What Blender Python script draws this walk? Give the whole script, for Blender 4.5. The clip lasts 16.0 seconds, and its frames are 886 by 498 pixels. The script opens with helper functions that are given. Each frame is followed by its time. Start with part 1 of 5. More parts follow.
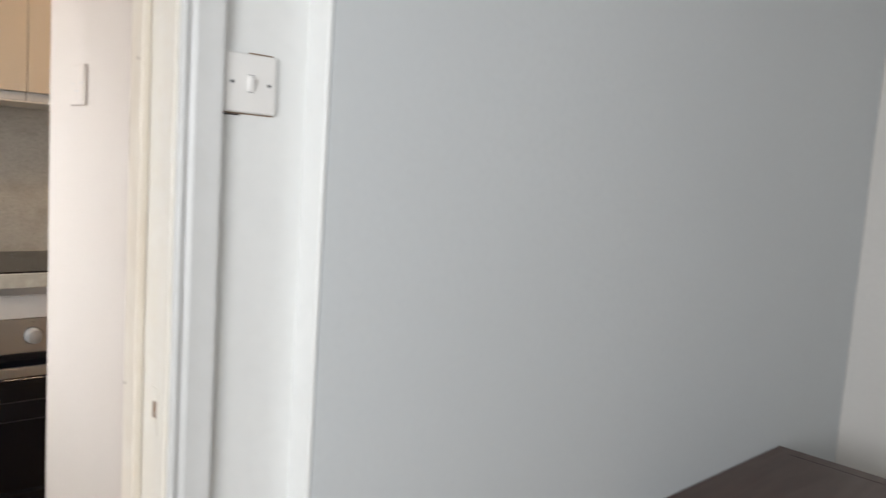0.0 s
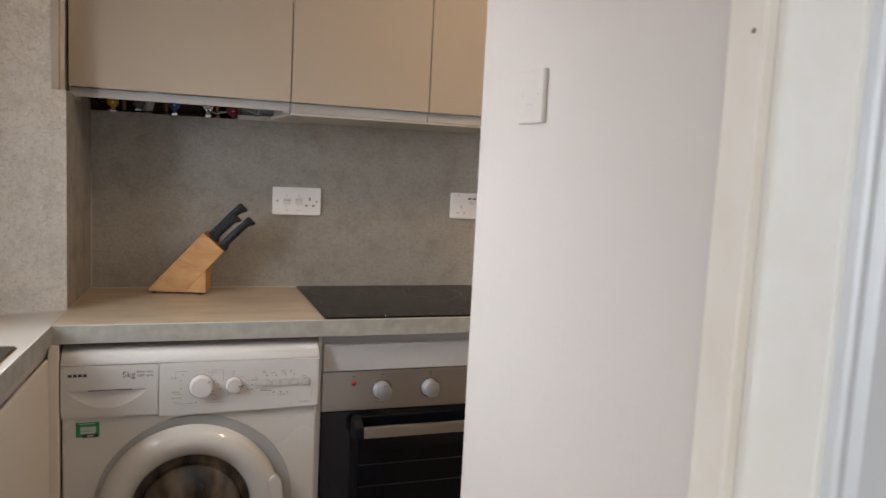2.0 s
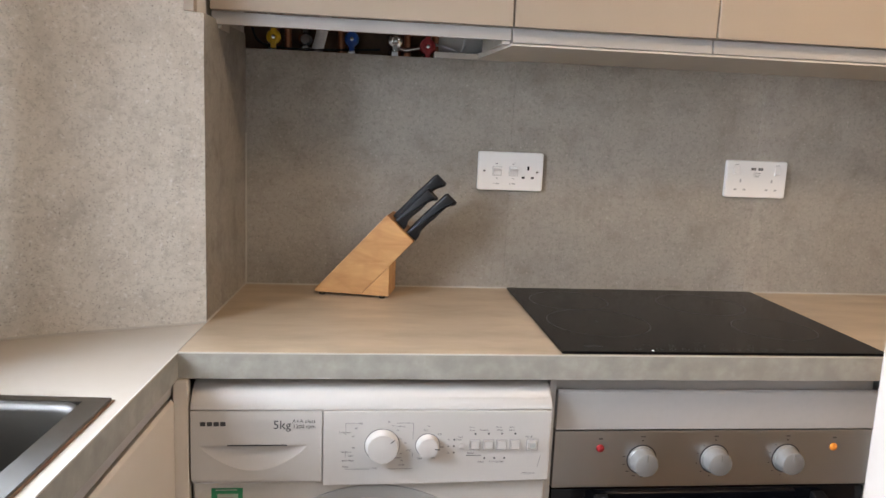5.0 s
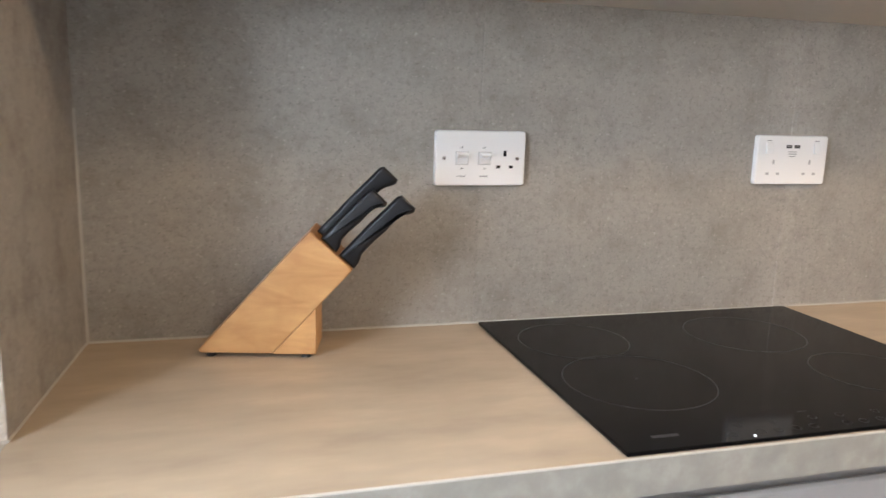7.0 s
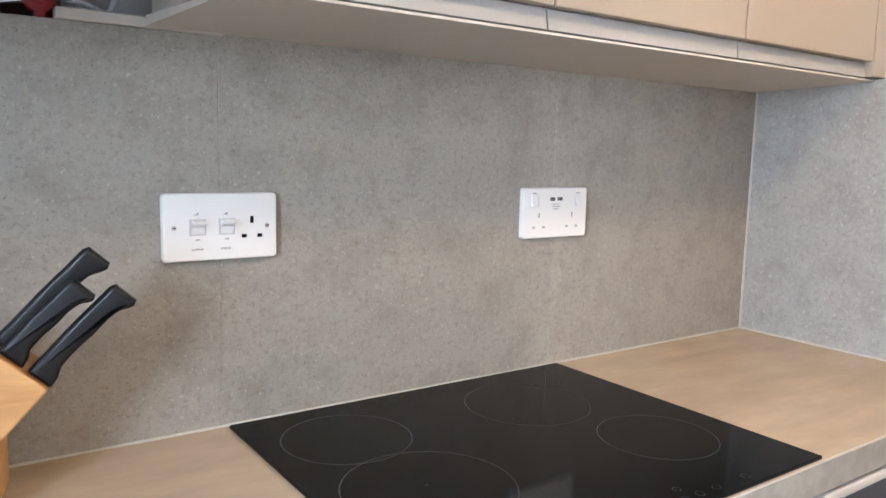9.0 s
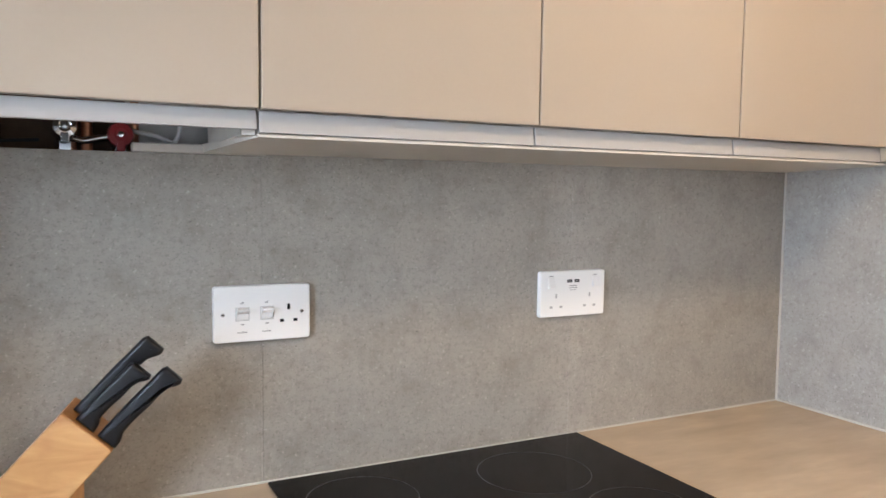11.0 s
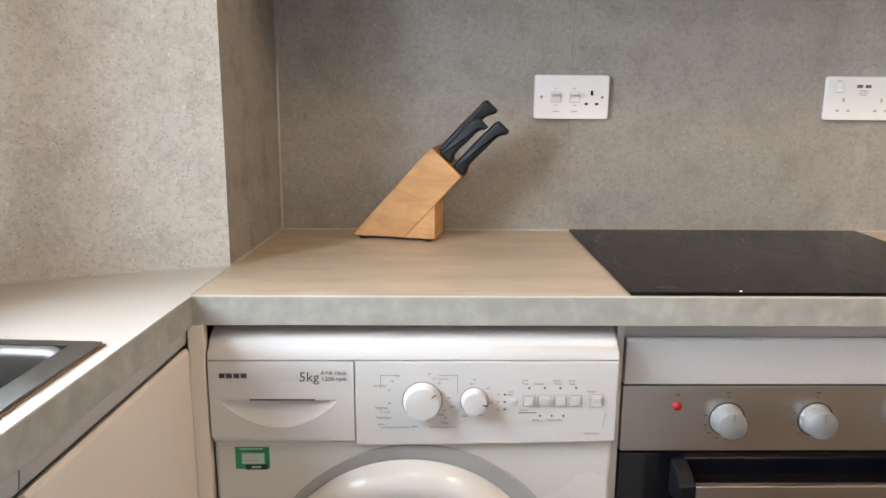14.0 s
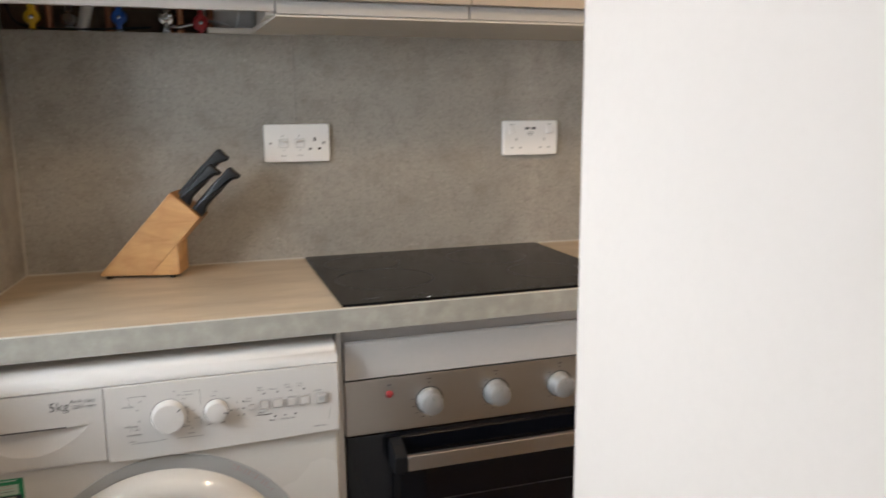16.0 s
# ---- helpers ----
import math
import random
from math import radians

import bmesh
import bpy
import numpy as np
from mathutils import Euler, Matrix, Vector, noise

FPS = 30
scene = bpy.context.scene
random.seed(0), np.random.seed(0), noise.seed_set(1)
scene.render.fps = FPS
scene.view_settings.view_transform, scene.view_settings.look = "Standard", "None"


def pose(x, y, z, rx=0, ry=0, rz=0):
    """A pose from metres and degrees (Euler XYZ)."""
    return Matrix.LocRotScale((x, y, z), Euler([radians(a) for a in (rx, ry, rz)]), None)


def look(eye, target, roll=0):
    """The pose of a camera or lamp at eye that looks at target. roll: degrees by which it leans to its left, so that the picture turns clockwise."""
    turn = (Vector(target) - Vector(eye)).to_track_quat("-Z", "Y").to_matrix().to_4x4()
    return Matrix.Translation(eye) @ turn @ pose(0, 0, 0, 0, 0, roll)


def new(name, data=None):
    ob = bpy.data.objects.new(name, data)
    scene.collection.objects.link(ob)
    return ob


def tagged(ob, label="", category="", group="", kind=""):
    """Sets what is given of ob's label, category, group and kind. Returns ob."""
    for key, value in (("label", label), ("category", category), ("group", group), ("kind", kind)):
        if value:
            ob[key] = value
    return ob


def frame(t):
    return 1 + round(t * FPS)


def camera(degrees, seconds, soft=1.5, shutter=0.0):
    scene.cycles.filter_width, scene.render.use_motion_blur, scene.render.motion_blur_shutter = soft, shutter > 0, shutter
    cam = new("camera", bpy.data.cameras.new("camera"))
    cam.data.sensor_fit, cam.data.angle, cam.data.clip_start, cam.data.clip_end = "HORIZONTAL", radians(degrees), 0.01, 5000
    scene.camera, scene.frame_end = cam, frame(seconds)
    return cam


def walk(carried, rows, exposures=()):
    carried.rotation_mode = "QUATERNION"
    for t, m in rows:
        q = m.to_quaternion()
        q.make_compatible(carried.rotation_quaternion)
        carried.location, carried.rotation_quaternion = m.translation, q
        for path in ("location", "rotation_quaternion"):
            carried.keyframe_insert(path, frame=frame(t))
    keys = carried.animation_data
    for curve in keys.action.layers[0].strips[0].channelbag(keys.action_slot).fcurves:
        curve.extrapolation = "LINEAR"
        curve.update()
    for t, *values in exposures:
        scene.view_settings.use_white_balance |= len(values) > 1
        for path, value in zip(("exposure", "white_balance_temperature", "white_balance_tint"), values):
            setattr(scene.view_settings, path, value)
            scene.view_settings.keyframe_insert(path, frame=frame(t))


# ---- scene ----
cam = camera(60.8, 16.0, shutter=0.3)
PATH = [
    (0, (-0.342, -2.973, 1.29), (1.013, -1.517, 1.082), 3.8),
    (0.2, (-0.359, -2.889, 1.3), (0.913, -1.36, 1.092), 3.9),
    (0.5, (-0.387, -2.779, 1.309), (0.75, -1.146, 1.105), 3.5),
    (1, (-0.41, -2.644, 1.3), (0.542, -0.896, 1.106), 3.5),
    (1.5, (-0.359, -2.487, 1.314), (0.44, -0.666, 1.106), 3.0),
    (2, (-0.358, -2.35, 1.302), (0.312, -0.479, 1.081), 2.9),
    (2.5, (-0.411, -2.188, 1.306), (0.147, -0.282, 1.07), 2.7),
    (3, (-0.418, -2.081, 1.291), (0.02, -0.146, 1.038), 2.8),
    (3.2, (-0.399, -2.025, 1.294), (-0.012, -0.081, 1.024), 2.7),
    (3.5, (-0.381, -1.945, 1.286), (-0.062, 0.01, 1.007), 2.4),
    (4, (-0.347, -1.868, 1.279), (-0.116, 0.097, 0.984), 2.5),
    (6.3, (-0.354, -1.34, 1.254), (-0.075, 0.605, 0.882), 2.1),
    (6.5, (-0.358, -1.291, 1.247), (-0.026, 0.646, 0.877), 1.9),
    (7, (-0.386, -1.128, 1.250), (0.161, 0.757, 0.873), 1.7),
    (7.5, (-0.371, -1.012, 1.232), (0.430, 0.791, 0.919), 0.8),
    (8, (-0.334, -0.948, 1.251), (0.726, 0.714, 0.910), 1.1),
    (10.3, (-0.315, -1.019, 1.33), (0.842, 0.606, 1.191), 0.5),
    (10.5, (-0.308, -1.052, 1.354), (0.764, 0.63, 1.211), 0.6),
    (11, (-0.277, -1.147, 1.352), (0.627, 0.632, 1.207), 0.7),
    (11.5, (-0.276, -1.213, 1.309), (0.46, 0.639, 1.142), 0.9),
    (12, (-0.277, -1.3, 1.264), (0.227, 0.616, 0.99), 1.1),
    (12.5, (-0.294, -1.359, 1.197), (0.061, 0.579, 0.853), 1.3),
    (13, (-0.312, -1.343, 1.173), (-0.079, 0.603, 0.771), 1.3),
    (13.5, (-0.317, -1.387, 1.181), (-0.192, 0.563, 0.752), 1.0),
    (14, (-0.288, -1.517, 1.19), (-0.245, 0.437, 0.765), 0.5),
    (14.5, (-0.252, -1.635, 1.194), (-0.224, 0.32, 0.775), -0.1),
    (15, (-0.244, -1.688, 1.191), (-0.157, 0.263, 0.76), -0.7),
    (15.5, (-0.247, -1.707, 1.198), (0.059, 0.226, 0.784), -0.7),
    (16, (-0.223, -1.76, 1.231), (0.381, 0.113, 0.879), -0.5),
]
EXPOSURES = [
    (0.0, -0.50, 6600, 11), (0.5, -0.76, 6500, 11), (1.0, -0.92, 6550, 11), (1.5, -0.98, 6500, 12), (2.5, -0.82, 6180, 12), (3.5, -0.57, 6140, 12),
    (4.0, -0.49, 6140, 12), (6.5, -0.18, 5990, 11), (7.2, 0.00, 5850, 10), (8.0, 0.22, 5510, 9), (10.5, 0.02, 5700, 9), (11.5, 0.09, 5600, 9),
    (12.0, 0.17, 5450, 9), (13.0, 0.0, 5800, 9), (14.5, -0.06, 5950, 9), (15.5, -0.28, 6200, 9), (16.0, -0.53, 6250, 9),
]
walk(cam, [(t, look(eye, target, roll)) for t, eye, target, roll in PATH], EXPOSURES)

# ---- light ----
world = bpy.data.worlds.new("sky")
scene.world = world
world.use_nodes = True
wn = world.node_tree.nodes
bg = wn["Background"]
sky = wn.new("ShaderNodeTexSky")
sky.sky_type = "NISHITA"
sky.sun_disc = False
sky.sun_elevation, sky.sun_rotation = radians(48), radians(140)
bg.inputs["Strength"].default_value = 0.12
world.node_tree.links.new(sky.outputs[0], bg.inputs[0])


def lamp(name, kind, place, target, watts, colour, size=(1, 1), label=""):
    data = bpy.data.lights.new(name, kind)
    data.energy, data.color = watts, colour
    if kind == "AREA":
        data.shape, data.size, data.size_y = "RECTANGLE", size[0], size[1]
    ob = new(name, data)
    ob.matrix_world = look(place, target)
    return ob


sun = lamp("sun", "SUN", (3, -4, 6), (0, 0, 0), 3.0, (1, 0.95, 0.88))
sun.data.angle = radians(0.5)
KITCHEN_WINDOW = lamp("kitchen_window_light", "AREA", (-1.25, -0.93, 1.44), (0.2, -0.56, 0.72), 22, (0.87, 0.935, 1.0), (0.68, 0.62))
KITCHEN_WINDOW.data.spread = radians(112)
HALL_WINDOW = lamp("living_window_light", "AREA", (-1.64, -3.55, 1.22), (1.0, -3.3, 0.98), 88, (0.93, 0.965, 1.0), (1.3, 1.2))
CEILING_LAMP = lamp("ceiling_bulb_light", "AREA", (0.68, -1.00, 2.27), (0.68, -0.99, 0), 15, (1.0, 0.70, 0.42), (0.16, 0.16))
CEILING_LAMP_WEST = lamp("ceiling_bulb_light", "AREA", (-0.30, -1.15, 2.27), (-0.30, -1.14, 0), 3, (1.0, 0.70, 0.42), (0.30, 0.30))


# ---- materials ----
def material(name):
    m = bpy.data.materials.new(name)
    m.use_nodes = True
    return m, m.node_tree.nodes, m.node_tree.links, m.node_tree.nodes["Principled BSDF"]


def surface(name, base, second=None, rough=0.5, metal=0.0, scale=3.0, fine=60.0, bump=0.05, stretch=(1, 1, 1),
            mixing=0.5, coat=0.0, rough_vary=0.08, specks=0.0, third=None, island=0.0):
    """Colour that varies at two scales, roughness that varies, fine relief."""
    m, n, l, b = material(name)
    second = second or tuple(c * 0.88 for c in base)
    tex = n.new("ShaderNodeTexCoord")
    mp = n.new("ShaderNodeMapping")
    mp.inputs["Scale"].default_value = stretch
    l.new(tex.outputs["Object"], mp.inputs["Vector"])
    big, small = n.new("ShaderNodeTexNoise"), n.new("ShaderNodeTexNoise")
    big.inputs["Scale"].default_value, big.inputs["Detail"].default_value = scale, 5
    small.inputs["Scale"].default_value, small.inputs["Detail"].default_value = fine, 6
    for q in (big, small):
        l.new(mp.outputs[0], q.inputs["Vector"])
    ramp = n.new("ShaderNodeMapRange")
    ramp.inputs["From Min"].default_value, ramp.inputs["From Max"].default_value = 0.35, 0.65
    ramp.inputs["To Max"].default_value = mixing
    l.new(big.outputs[0], ramp.inputs["Value"])
    mix = n.new("ShaderNodeMix")
    mix.data_type = "RGBA"
    mix.inputs["A"].default_value, mix.inputs["B"].default_value = (*base, 1), (*second, 1)
    l.new(ramp.outputs[0], mix.inputs["Factor"])
    ramp2 = n.new("ShaderNodeMapRange")
    ramp2.inputs["From Min"].default_value, ramp2.inputs["From Max"].default_value = 0.42, 0.72
    ramp2.inputs["To Max"].default_value = mixing
    l.new(small.outputs[0], ramp2.inputs["Value"])
    mix2 = n.new("ShaderNodeMix")
    mix2.data_type = "RGBA"
    l.new(ramp2.outputs[0], mix2.inputs["Factor"])
    l.new(mix.outputs["Result"], mix2.inputs["A"])
    mix2.inputs["B"].default_value = (*(third or second), 1)
    last = mix2.outputs["Result"]
    if specks:
        vo = n.new("ShaderNodeTexNoise")
        vo.inputs["Scale"].default_value, vo.inputs["Detail"].default_value = specks, 3
        l.new(mp.outputs[0], vo.inputs["Vector"])
        r3 = n.new("ShaderNodeMapRange")
        r3.inputs["From Min"].default_value, r3.inputs["From Max"].default_value = 0.62, 0.72
        r3.inputs["To Max"].default_value = 0.42
        l.new(vo.outputs[0], r3.inputs["Value"])
        mix3 = n.new("ShaderNodeMix")
        mix3.data_type = "RGBA"
        l.new(r3.outputs[0], mix3.inputs["Factor"])
        l.new(last, mix3.inputs["A"])
        mix3.inputs["B"].default_value = (*(c * 1.7 for c in base), 1)
        vo2 = n.new("ShaderNodeTexNoise")
        vo2.inputs["Scale"].default_value, vo2.inputs["Detail"].default_value = specks * 0.7, 3
        shift = n.new("ShaderNodeVectorMath")
        shift.inputs[1].default_value = (7, 3, 5)
        l.new(mp.outputs[0], shift.inputs[0])
        l.new(shift.outputs[0], vo2.inputs["Vector"])
        r4 = n.new("ShaderNodeMapRange")
        r4.inputs["From Min"].default_value, r4.inputs["From Max"].default_value = 0.60, 0.70
        r4.inputs["To Max"].default_value = 0.50
        l.new(vo2.outputs[0], r4.inputs["Value"])
        mix4 = n.new("ShaderNodeMix")
        mix4.data_type = "RGBA"
        l.new(r4.outputs[0], mix4.inputs["Factor"])
        l.new(mix3.outputs["Result"], mix4.inputs["A"])
        mix4.inputs["B"].default_value = (*(c * 0.45 for c in base), 1)
        last = mix4.outputs["Result"]
    l.new(last, b.inputs["Base Color"])
    rr = n.new("ShaderNodeMapRange")
    rr.inputs["To Min"].default_value, rr.inputs["To Max"].default_value = max(0.02, rough - rough_vary), rough + rough_vary
    l.new(big.outputs[0], rr.inputs["Value"])
    l.new(rr.outputs[0], b.inputs["Roughness"])
    b.inputs["Metallic"].default_value = metal
    b.inputs["Coat Weight"].default_value = coat
    if bump:
        bu = n.new("ShaderNodeBump")
        bu.inputs["Strength"].default_value, bu.inputs["Distance"].default_value = bump, 0.004
        l.new(small.outputs[0], bu.inputs["Height"])
        l.new(bu.outputs[0], b.inputs["Normal"])
    return m


def plain(name, base, rough=0.5, metal=0.0, coat=0.0):
    m, n, l, b = material(name)
    b.inputs["Base Color"].default_value = (*base, 1)
    b.inputs["Roughness"].default_value = rough
    b.inputs["Metallic"].default_value = metal
    b.inputs["Coat Weight"].default_value = coat
    return m




def concrete(name, pale, mid, dark, rough, smear=None):
    """Stone-look laminate: soft clouds, blotches of a few centimetres, pits and light grains of a few millimetres."""
    m, n, l, b = material(name)
    tex = n.new("ShaderNodeTexCoord")

    def cloud(scale, detail, rough_detail, lo, hi, offset):
        t, add, r = n.new("ShaderNodeTexNoise"), n.new("ShaderNodeVectorMath"), n.new("ShaderNodeMapRange")
        add.inputs[1].default_value = offset
        l.new(tex.outputs["Object"], add.inputs[0])
        l.new(add.outputs[0], t.inputs["Vector"])
        t.inputs["Scale"].default_value, t.inputs["Detail"].default_value, t.inputs["Roughness"].default_value = scale, detail, rough_detail
        r.inputs["From Min"].default_value, r.inputs["From Max"].default_value = lo, hi
        l.new(t.outputs[0], r.inputs["Value"])
        return r.outputs[0]

    def blend(factor, gain, a, c):
        g, mx = n.new("ShaderNodeMath"), n.new("ShaderNodeMix")
        g.operation = "MULTIPLY"
        g.inputs[1].default_value = gain
        mx.data_type = "RGBA"
        l.new(factor, g.inputs[0])
        l.new(g.outputs[0], mx.inputs["Factor"])
        if isinstance(a, tuple):
            mx.inputs["A"].default_value = (*a, 1)
        else:
            l.new(a, mx.inputs["A"])
        mx.inputs["B"].default_value = (*c, 1)
        return mx.outputs["Result"]
    def streak(where, spots):
        """A pale lime stain along a joint."""
        sp, a, b2, w, mu = n.new("ShaderNodeSeparateXYZ"), n.new("ShaderNodeMath"), n.new("ShaderNodeMath"), n.new("ShaderNodeMapRange"), n.new("ShaderNodeMath")
        l.new(tex.outputs["Object"], sp.inputs[0])
        a.operation, b2.operation, mu.operation = "SUBTRACT", "ABSOLUTE", "MULTIPLY"
        a.inputs[1].default_value = where
        l.new(sp.outputs["X"], a.inputs[0])
        l.new(a.outputs[0], b2.inputs[0])
        w.inputs["From Min"].default_value, w.inputs["From Max"].default_value = 0.075, 0.0
        l.new(b2.outputs[0], w.inputs["Value"])
        l.new(w.outputs[0], mu.inputs[0])
        l.new(cloud(9, 6, 0.7, 0.40, 0.62, (2, 8, 5)), mu.inputs[1])
        return mu.outputs[0]
    soft = cloud(2.6, 3, 0.5, 0.35, 0.65, (1, 2, 3))
    blot = cloud(13, 8, 0.74, 0.46, 0.66, (4, 0, 9))
    grain = cloud(105, 7, 0.75, 0.50, 0.66, (0, 7, 2))
    pits = cloud(320, 3, 0.6, 0.60, 0.70, (3, 3, 8))
    light = cloud(150, 4, 0.65, 0.59, 0.68, (9, 1, 1))
    c = blend(soft, 0.7, mid, tuple(0.5 * (x + y) for x, y in zip(mid, pale)))
    c = blend(blot, 0.55, c, dark)
    if smear is not None:
        c = blend(streak(smear, blot), 0.42, c, tuple(min(0.8, 1.5 * x) for x in pale))
    c = blend(grain, 0.68, c, dark)
    c = blend(light, 0.52, c, tuple(min(0.75, 1.45 * x) for x in pale))
    c = blend(pits, 0.75, c, tuple(0.38 * x for x in dark))
    l.new(c, b.inputs["Base Color"])
    rr, bu, su = n.new("ShaderNodeMapRange"), n.new("ShaderNodeBump"), n.new("ShaderNodeMath")
    rr.inputs["To Min"].default_value, rr.inputs["To Max"].default_value = rough - 0.06, rough + 0.12
    l.new(blot, rr.inputs["Value"])
    l.new(rr.outputs[0], b.inputs["Roughness"])
    su.operation = "ADD"
    l.new(grain, su.inputs[0]), l.new(pits, su.inputs[1])
    bu.invert = True
    bu.inputs["Strength"].default_value, bu.inputs["Distance"].default_value = 0.22, 0.0012
    l.new(su.outputs[0], bu.inputs["Height"])
    l.new(bu.outputs[0], b.inputs["Normal"])
    return m


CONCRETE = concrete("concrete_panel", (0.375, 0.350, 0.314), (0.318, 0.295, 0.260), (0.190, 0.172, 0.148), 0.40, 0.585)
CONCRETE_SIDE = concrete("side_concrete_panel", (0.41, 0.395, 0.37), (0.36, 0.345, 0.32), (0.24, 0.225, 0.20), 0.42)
# Paler copy of the concrete: the pier front's window light is in its colour.
CONCRETE_PALE_LIT = concrete("pale_lit_concrete_panel", (0.64, 0.605, 0.545), (0.57, 0.535, 0.48), (0.34, 0.315, 0.275), 0.46)
EDGE = surface("laminate_edge", (0.38, 0.365, 0.32), (0.23, 0.22, 0.19), 0.42, scale=30, fine=90, bump=0.06, mixing=0.65,
               third=(0.30, 0.28, 0.24))
# Same laminate as TOP_PALE, with the ceiling lamp's warm light in its colour.
TOP_WARM_LIT = surface("warm_lit_worktop_laminate", (0.47, 0.375, 0.26), (0.335, 0.262, 0.182), 0.36, scale=7.0, fine=26, bump=0.03,
              stretch=(0.9, 2.4, 1), mixing=0.85, third=(0.40, 0.32, 0.225), rough_vary=0.1)
LIP = plain("worktop_edge_strip", (0.60, 0.565, 0.50), 0.3)
DOORWHITE = surface("glossy_white_door", (0.58, 0.55, 0.505), (0.565, 0.535, 0.49), 0.15, scale=3, fine=90, bump=0.004, coat=0.3, rough_vary=0.03)
BEIGE = surface("cashmere_door", (0.385, 0.325, 0.255), (0.37, 0.31, 0.243), 0.42, scale=1.5, fine=180, bump=0.015, mixing=0.5)
GREYRAIL = surface("handle_rail", (0.43, 0.415, 0.40), (0.40, 0.39, 0.37), 0.38, scale=2, fine=90, bump=0.01)
GRIPM = surface("grip_edge", (0.37, 0.36, 0.345), (0.35, 0.34, 0.325), 0.42, scale=2, fine=90, bump=0.01)
CARCASS = surface("cabinet_underside", (0.60, 0.56, 0.50), (0.55, 0.51, 0.45), 0.5, scale=3, fine=60, bump=0.02)
CREAM = surface("cream_gloss_door", (0.68, 0.61, 0.52), (0.66, 0.59, 0.50), 0.3, scale=1.5, fine=120, bump=0.01)
APPLIANCE = surface("white_enamel", (0.56, 0.53, 0.485), (0.54, 0.51, 0.465), 0.28, scale=2, fine=200, bump=0.006, coat=0.2)
PLASTIC = surface("white_plastic", (0.56, 0.535, 0.505), (0.545, 0.52, 0.49), 0.30, scale=4, fine=160, bump=0.006)
WELL = plain("rocker_recess_plastic", (0.58, 0.575, 0.56), 0.5)
SOCKETW = surface("socket_plastic", (0.82, 0.81, 0.79), (0.80, 0.79, 0.77), 0.45, scale=8, fine=200, bump=0.0)
DISHGREY = surface("washer_dish_grey", (0.36, 0.355, 0.34), (0.345, 0.34, 0.325), 0.35, scale=3, fine=120, bump=0.01)
GREYP = surface("grey_plastic", (0.44, 0.44, 0.43), (0.40, 0.40, 0.39), 0.4, scale=6, fine=120, bump=0.01)
PAINT = surface("wall_paint", (0.74, 0.72, 0.69), (0.71, 0.69, 0.66), 0.55, scale=1.3, fine=70, bump=0.05, mixing=0.7)
BLUEPAINT = surface("pale_grey_paint", (0.635, 0.665, 0.68), (0.605, 0.635, 0.65), 0.6, scale=1.0, fine=60, bump=0.06, mixing=0.7)
GLOSSPAINT = surface("gloss_paint", (0.76, 0.73, 0.67), (0.72, 0.67, 0.58), 0.33, scale=4, fine=30, bump=0.05, mixing=0.6)
STUBPAINT = surface("warm_white_wall_paint", (0.55, 0.492, 0.44), (0.52, 0.464, 0.415), 0.6, scale=1.1, fine=80, bump=0.04, mixing=0.7)
ARCHPAINT = surface("worn_white_trim_paint", (0.62, 0.625, 0.62), (0.57, 0.575, 0.565), 0.36, scale=3, fine=30, bump=0.05, mixing=0.6)
SWITCHPAINT = surface("off_white_wall_gloss", (0.80, 0.81, 0.80), (0.76, 0.77, 0.76), 0.45, scale=3, fine=40, bump=0.06, mixing=0.6)
OLDPAINT = surface("aged_cream_paint", (0.74, 0.685, 0.60), (0.68, 0.60, 0.50), 0.4, scale=5, fine=26, bump=0.07, mixing=0.7)
CEIL = surface("ceiling_paint", (0.78, 0.77, 0.75), rough=0.7, scale=2, fine=80, bump=0.05)
FLOORM = surface("floor_laminate", (0.30, 0.22, 0.15), (0.22, 0.155, 0.10), 0.4, scale=3, fine=30, stretch=(1, 8, 1), bump=0.05)
DARKWOOD = surface("dark_brown_wood", (0.075, 0.036, 0.024), (0.05, 0.024, 0.017), 0.35, scale=4, fine=40, stretch=(1, 9, 1), bump=0.04)
BLACK = plain("black_plastic", (0.008, 0.008, 0.009), 0.5)
RUBBER = plain("black_rubber", (0.02, 0.02, 0.02), 0.6)
GLASS_BLACK = surface("black_glass", (0.003, 0.003, 0.0035), (0.005, 0.005, 0.0055), 0.09, scale=5, fine=60, bump=0.0, rough_vary=0.04)
OVENGLASS = surface("oven_glass", (0.003, 0.0035, 0.006), (0.006, 0.006, 0.007), 0.06, scale=3, fine=20, bump=0.0, rough_vary=0.03)
CHROME = plain("chrome", (0.72, 0.72, 0.73), 0.12, 1.0)
BRASS = plain("brass", (0.62, 0.46, 0.22), 0.3, 1.0)
OVENGLASS.node_tree.nodes["Principled BSDF"].inputs["Specular IOR Level"].default_value = 0.35
for low_gloss in (GLASS_BLACK, BLACK):
    low_gloss.node_tree.nodes["Principled BSDF"].inputs["Specular IOR Level"].default_value = 0.10
COPPER = surface("copper_pipe", (0.55, 0.26, 0.15), (0.30, 0.14, 0.09), 0.4, metal=0.9, scale=20, fine=90)
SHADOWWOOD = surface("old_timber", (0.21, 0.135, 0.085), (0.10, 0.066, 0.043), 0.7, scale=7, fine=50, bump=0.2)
INK = plain("dark_print", (0.05, 0.05, 0.055), 0.5)
INKGREY = plain("grey_print", (0.14, 0.137, 0.135), 0.5)
REDINK = plain("red_print", (0.42, 0.24, 0.22), 0.5)
RED = plain("red_enamel", (0.28, 0.014, 0.018), 0.35)
YELLOW = plain("yellow_enamel", (0.75, 0.48, 0.02), 0.35)
BLUE = plain("blue_enamel", (0.02, 0.10, 0.45), 0.35)
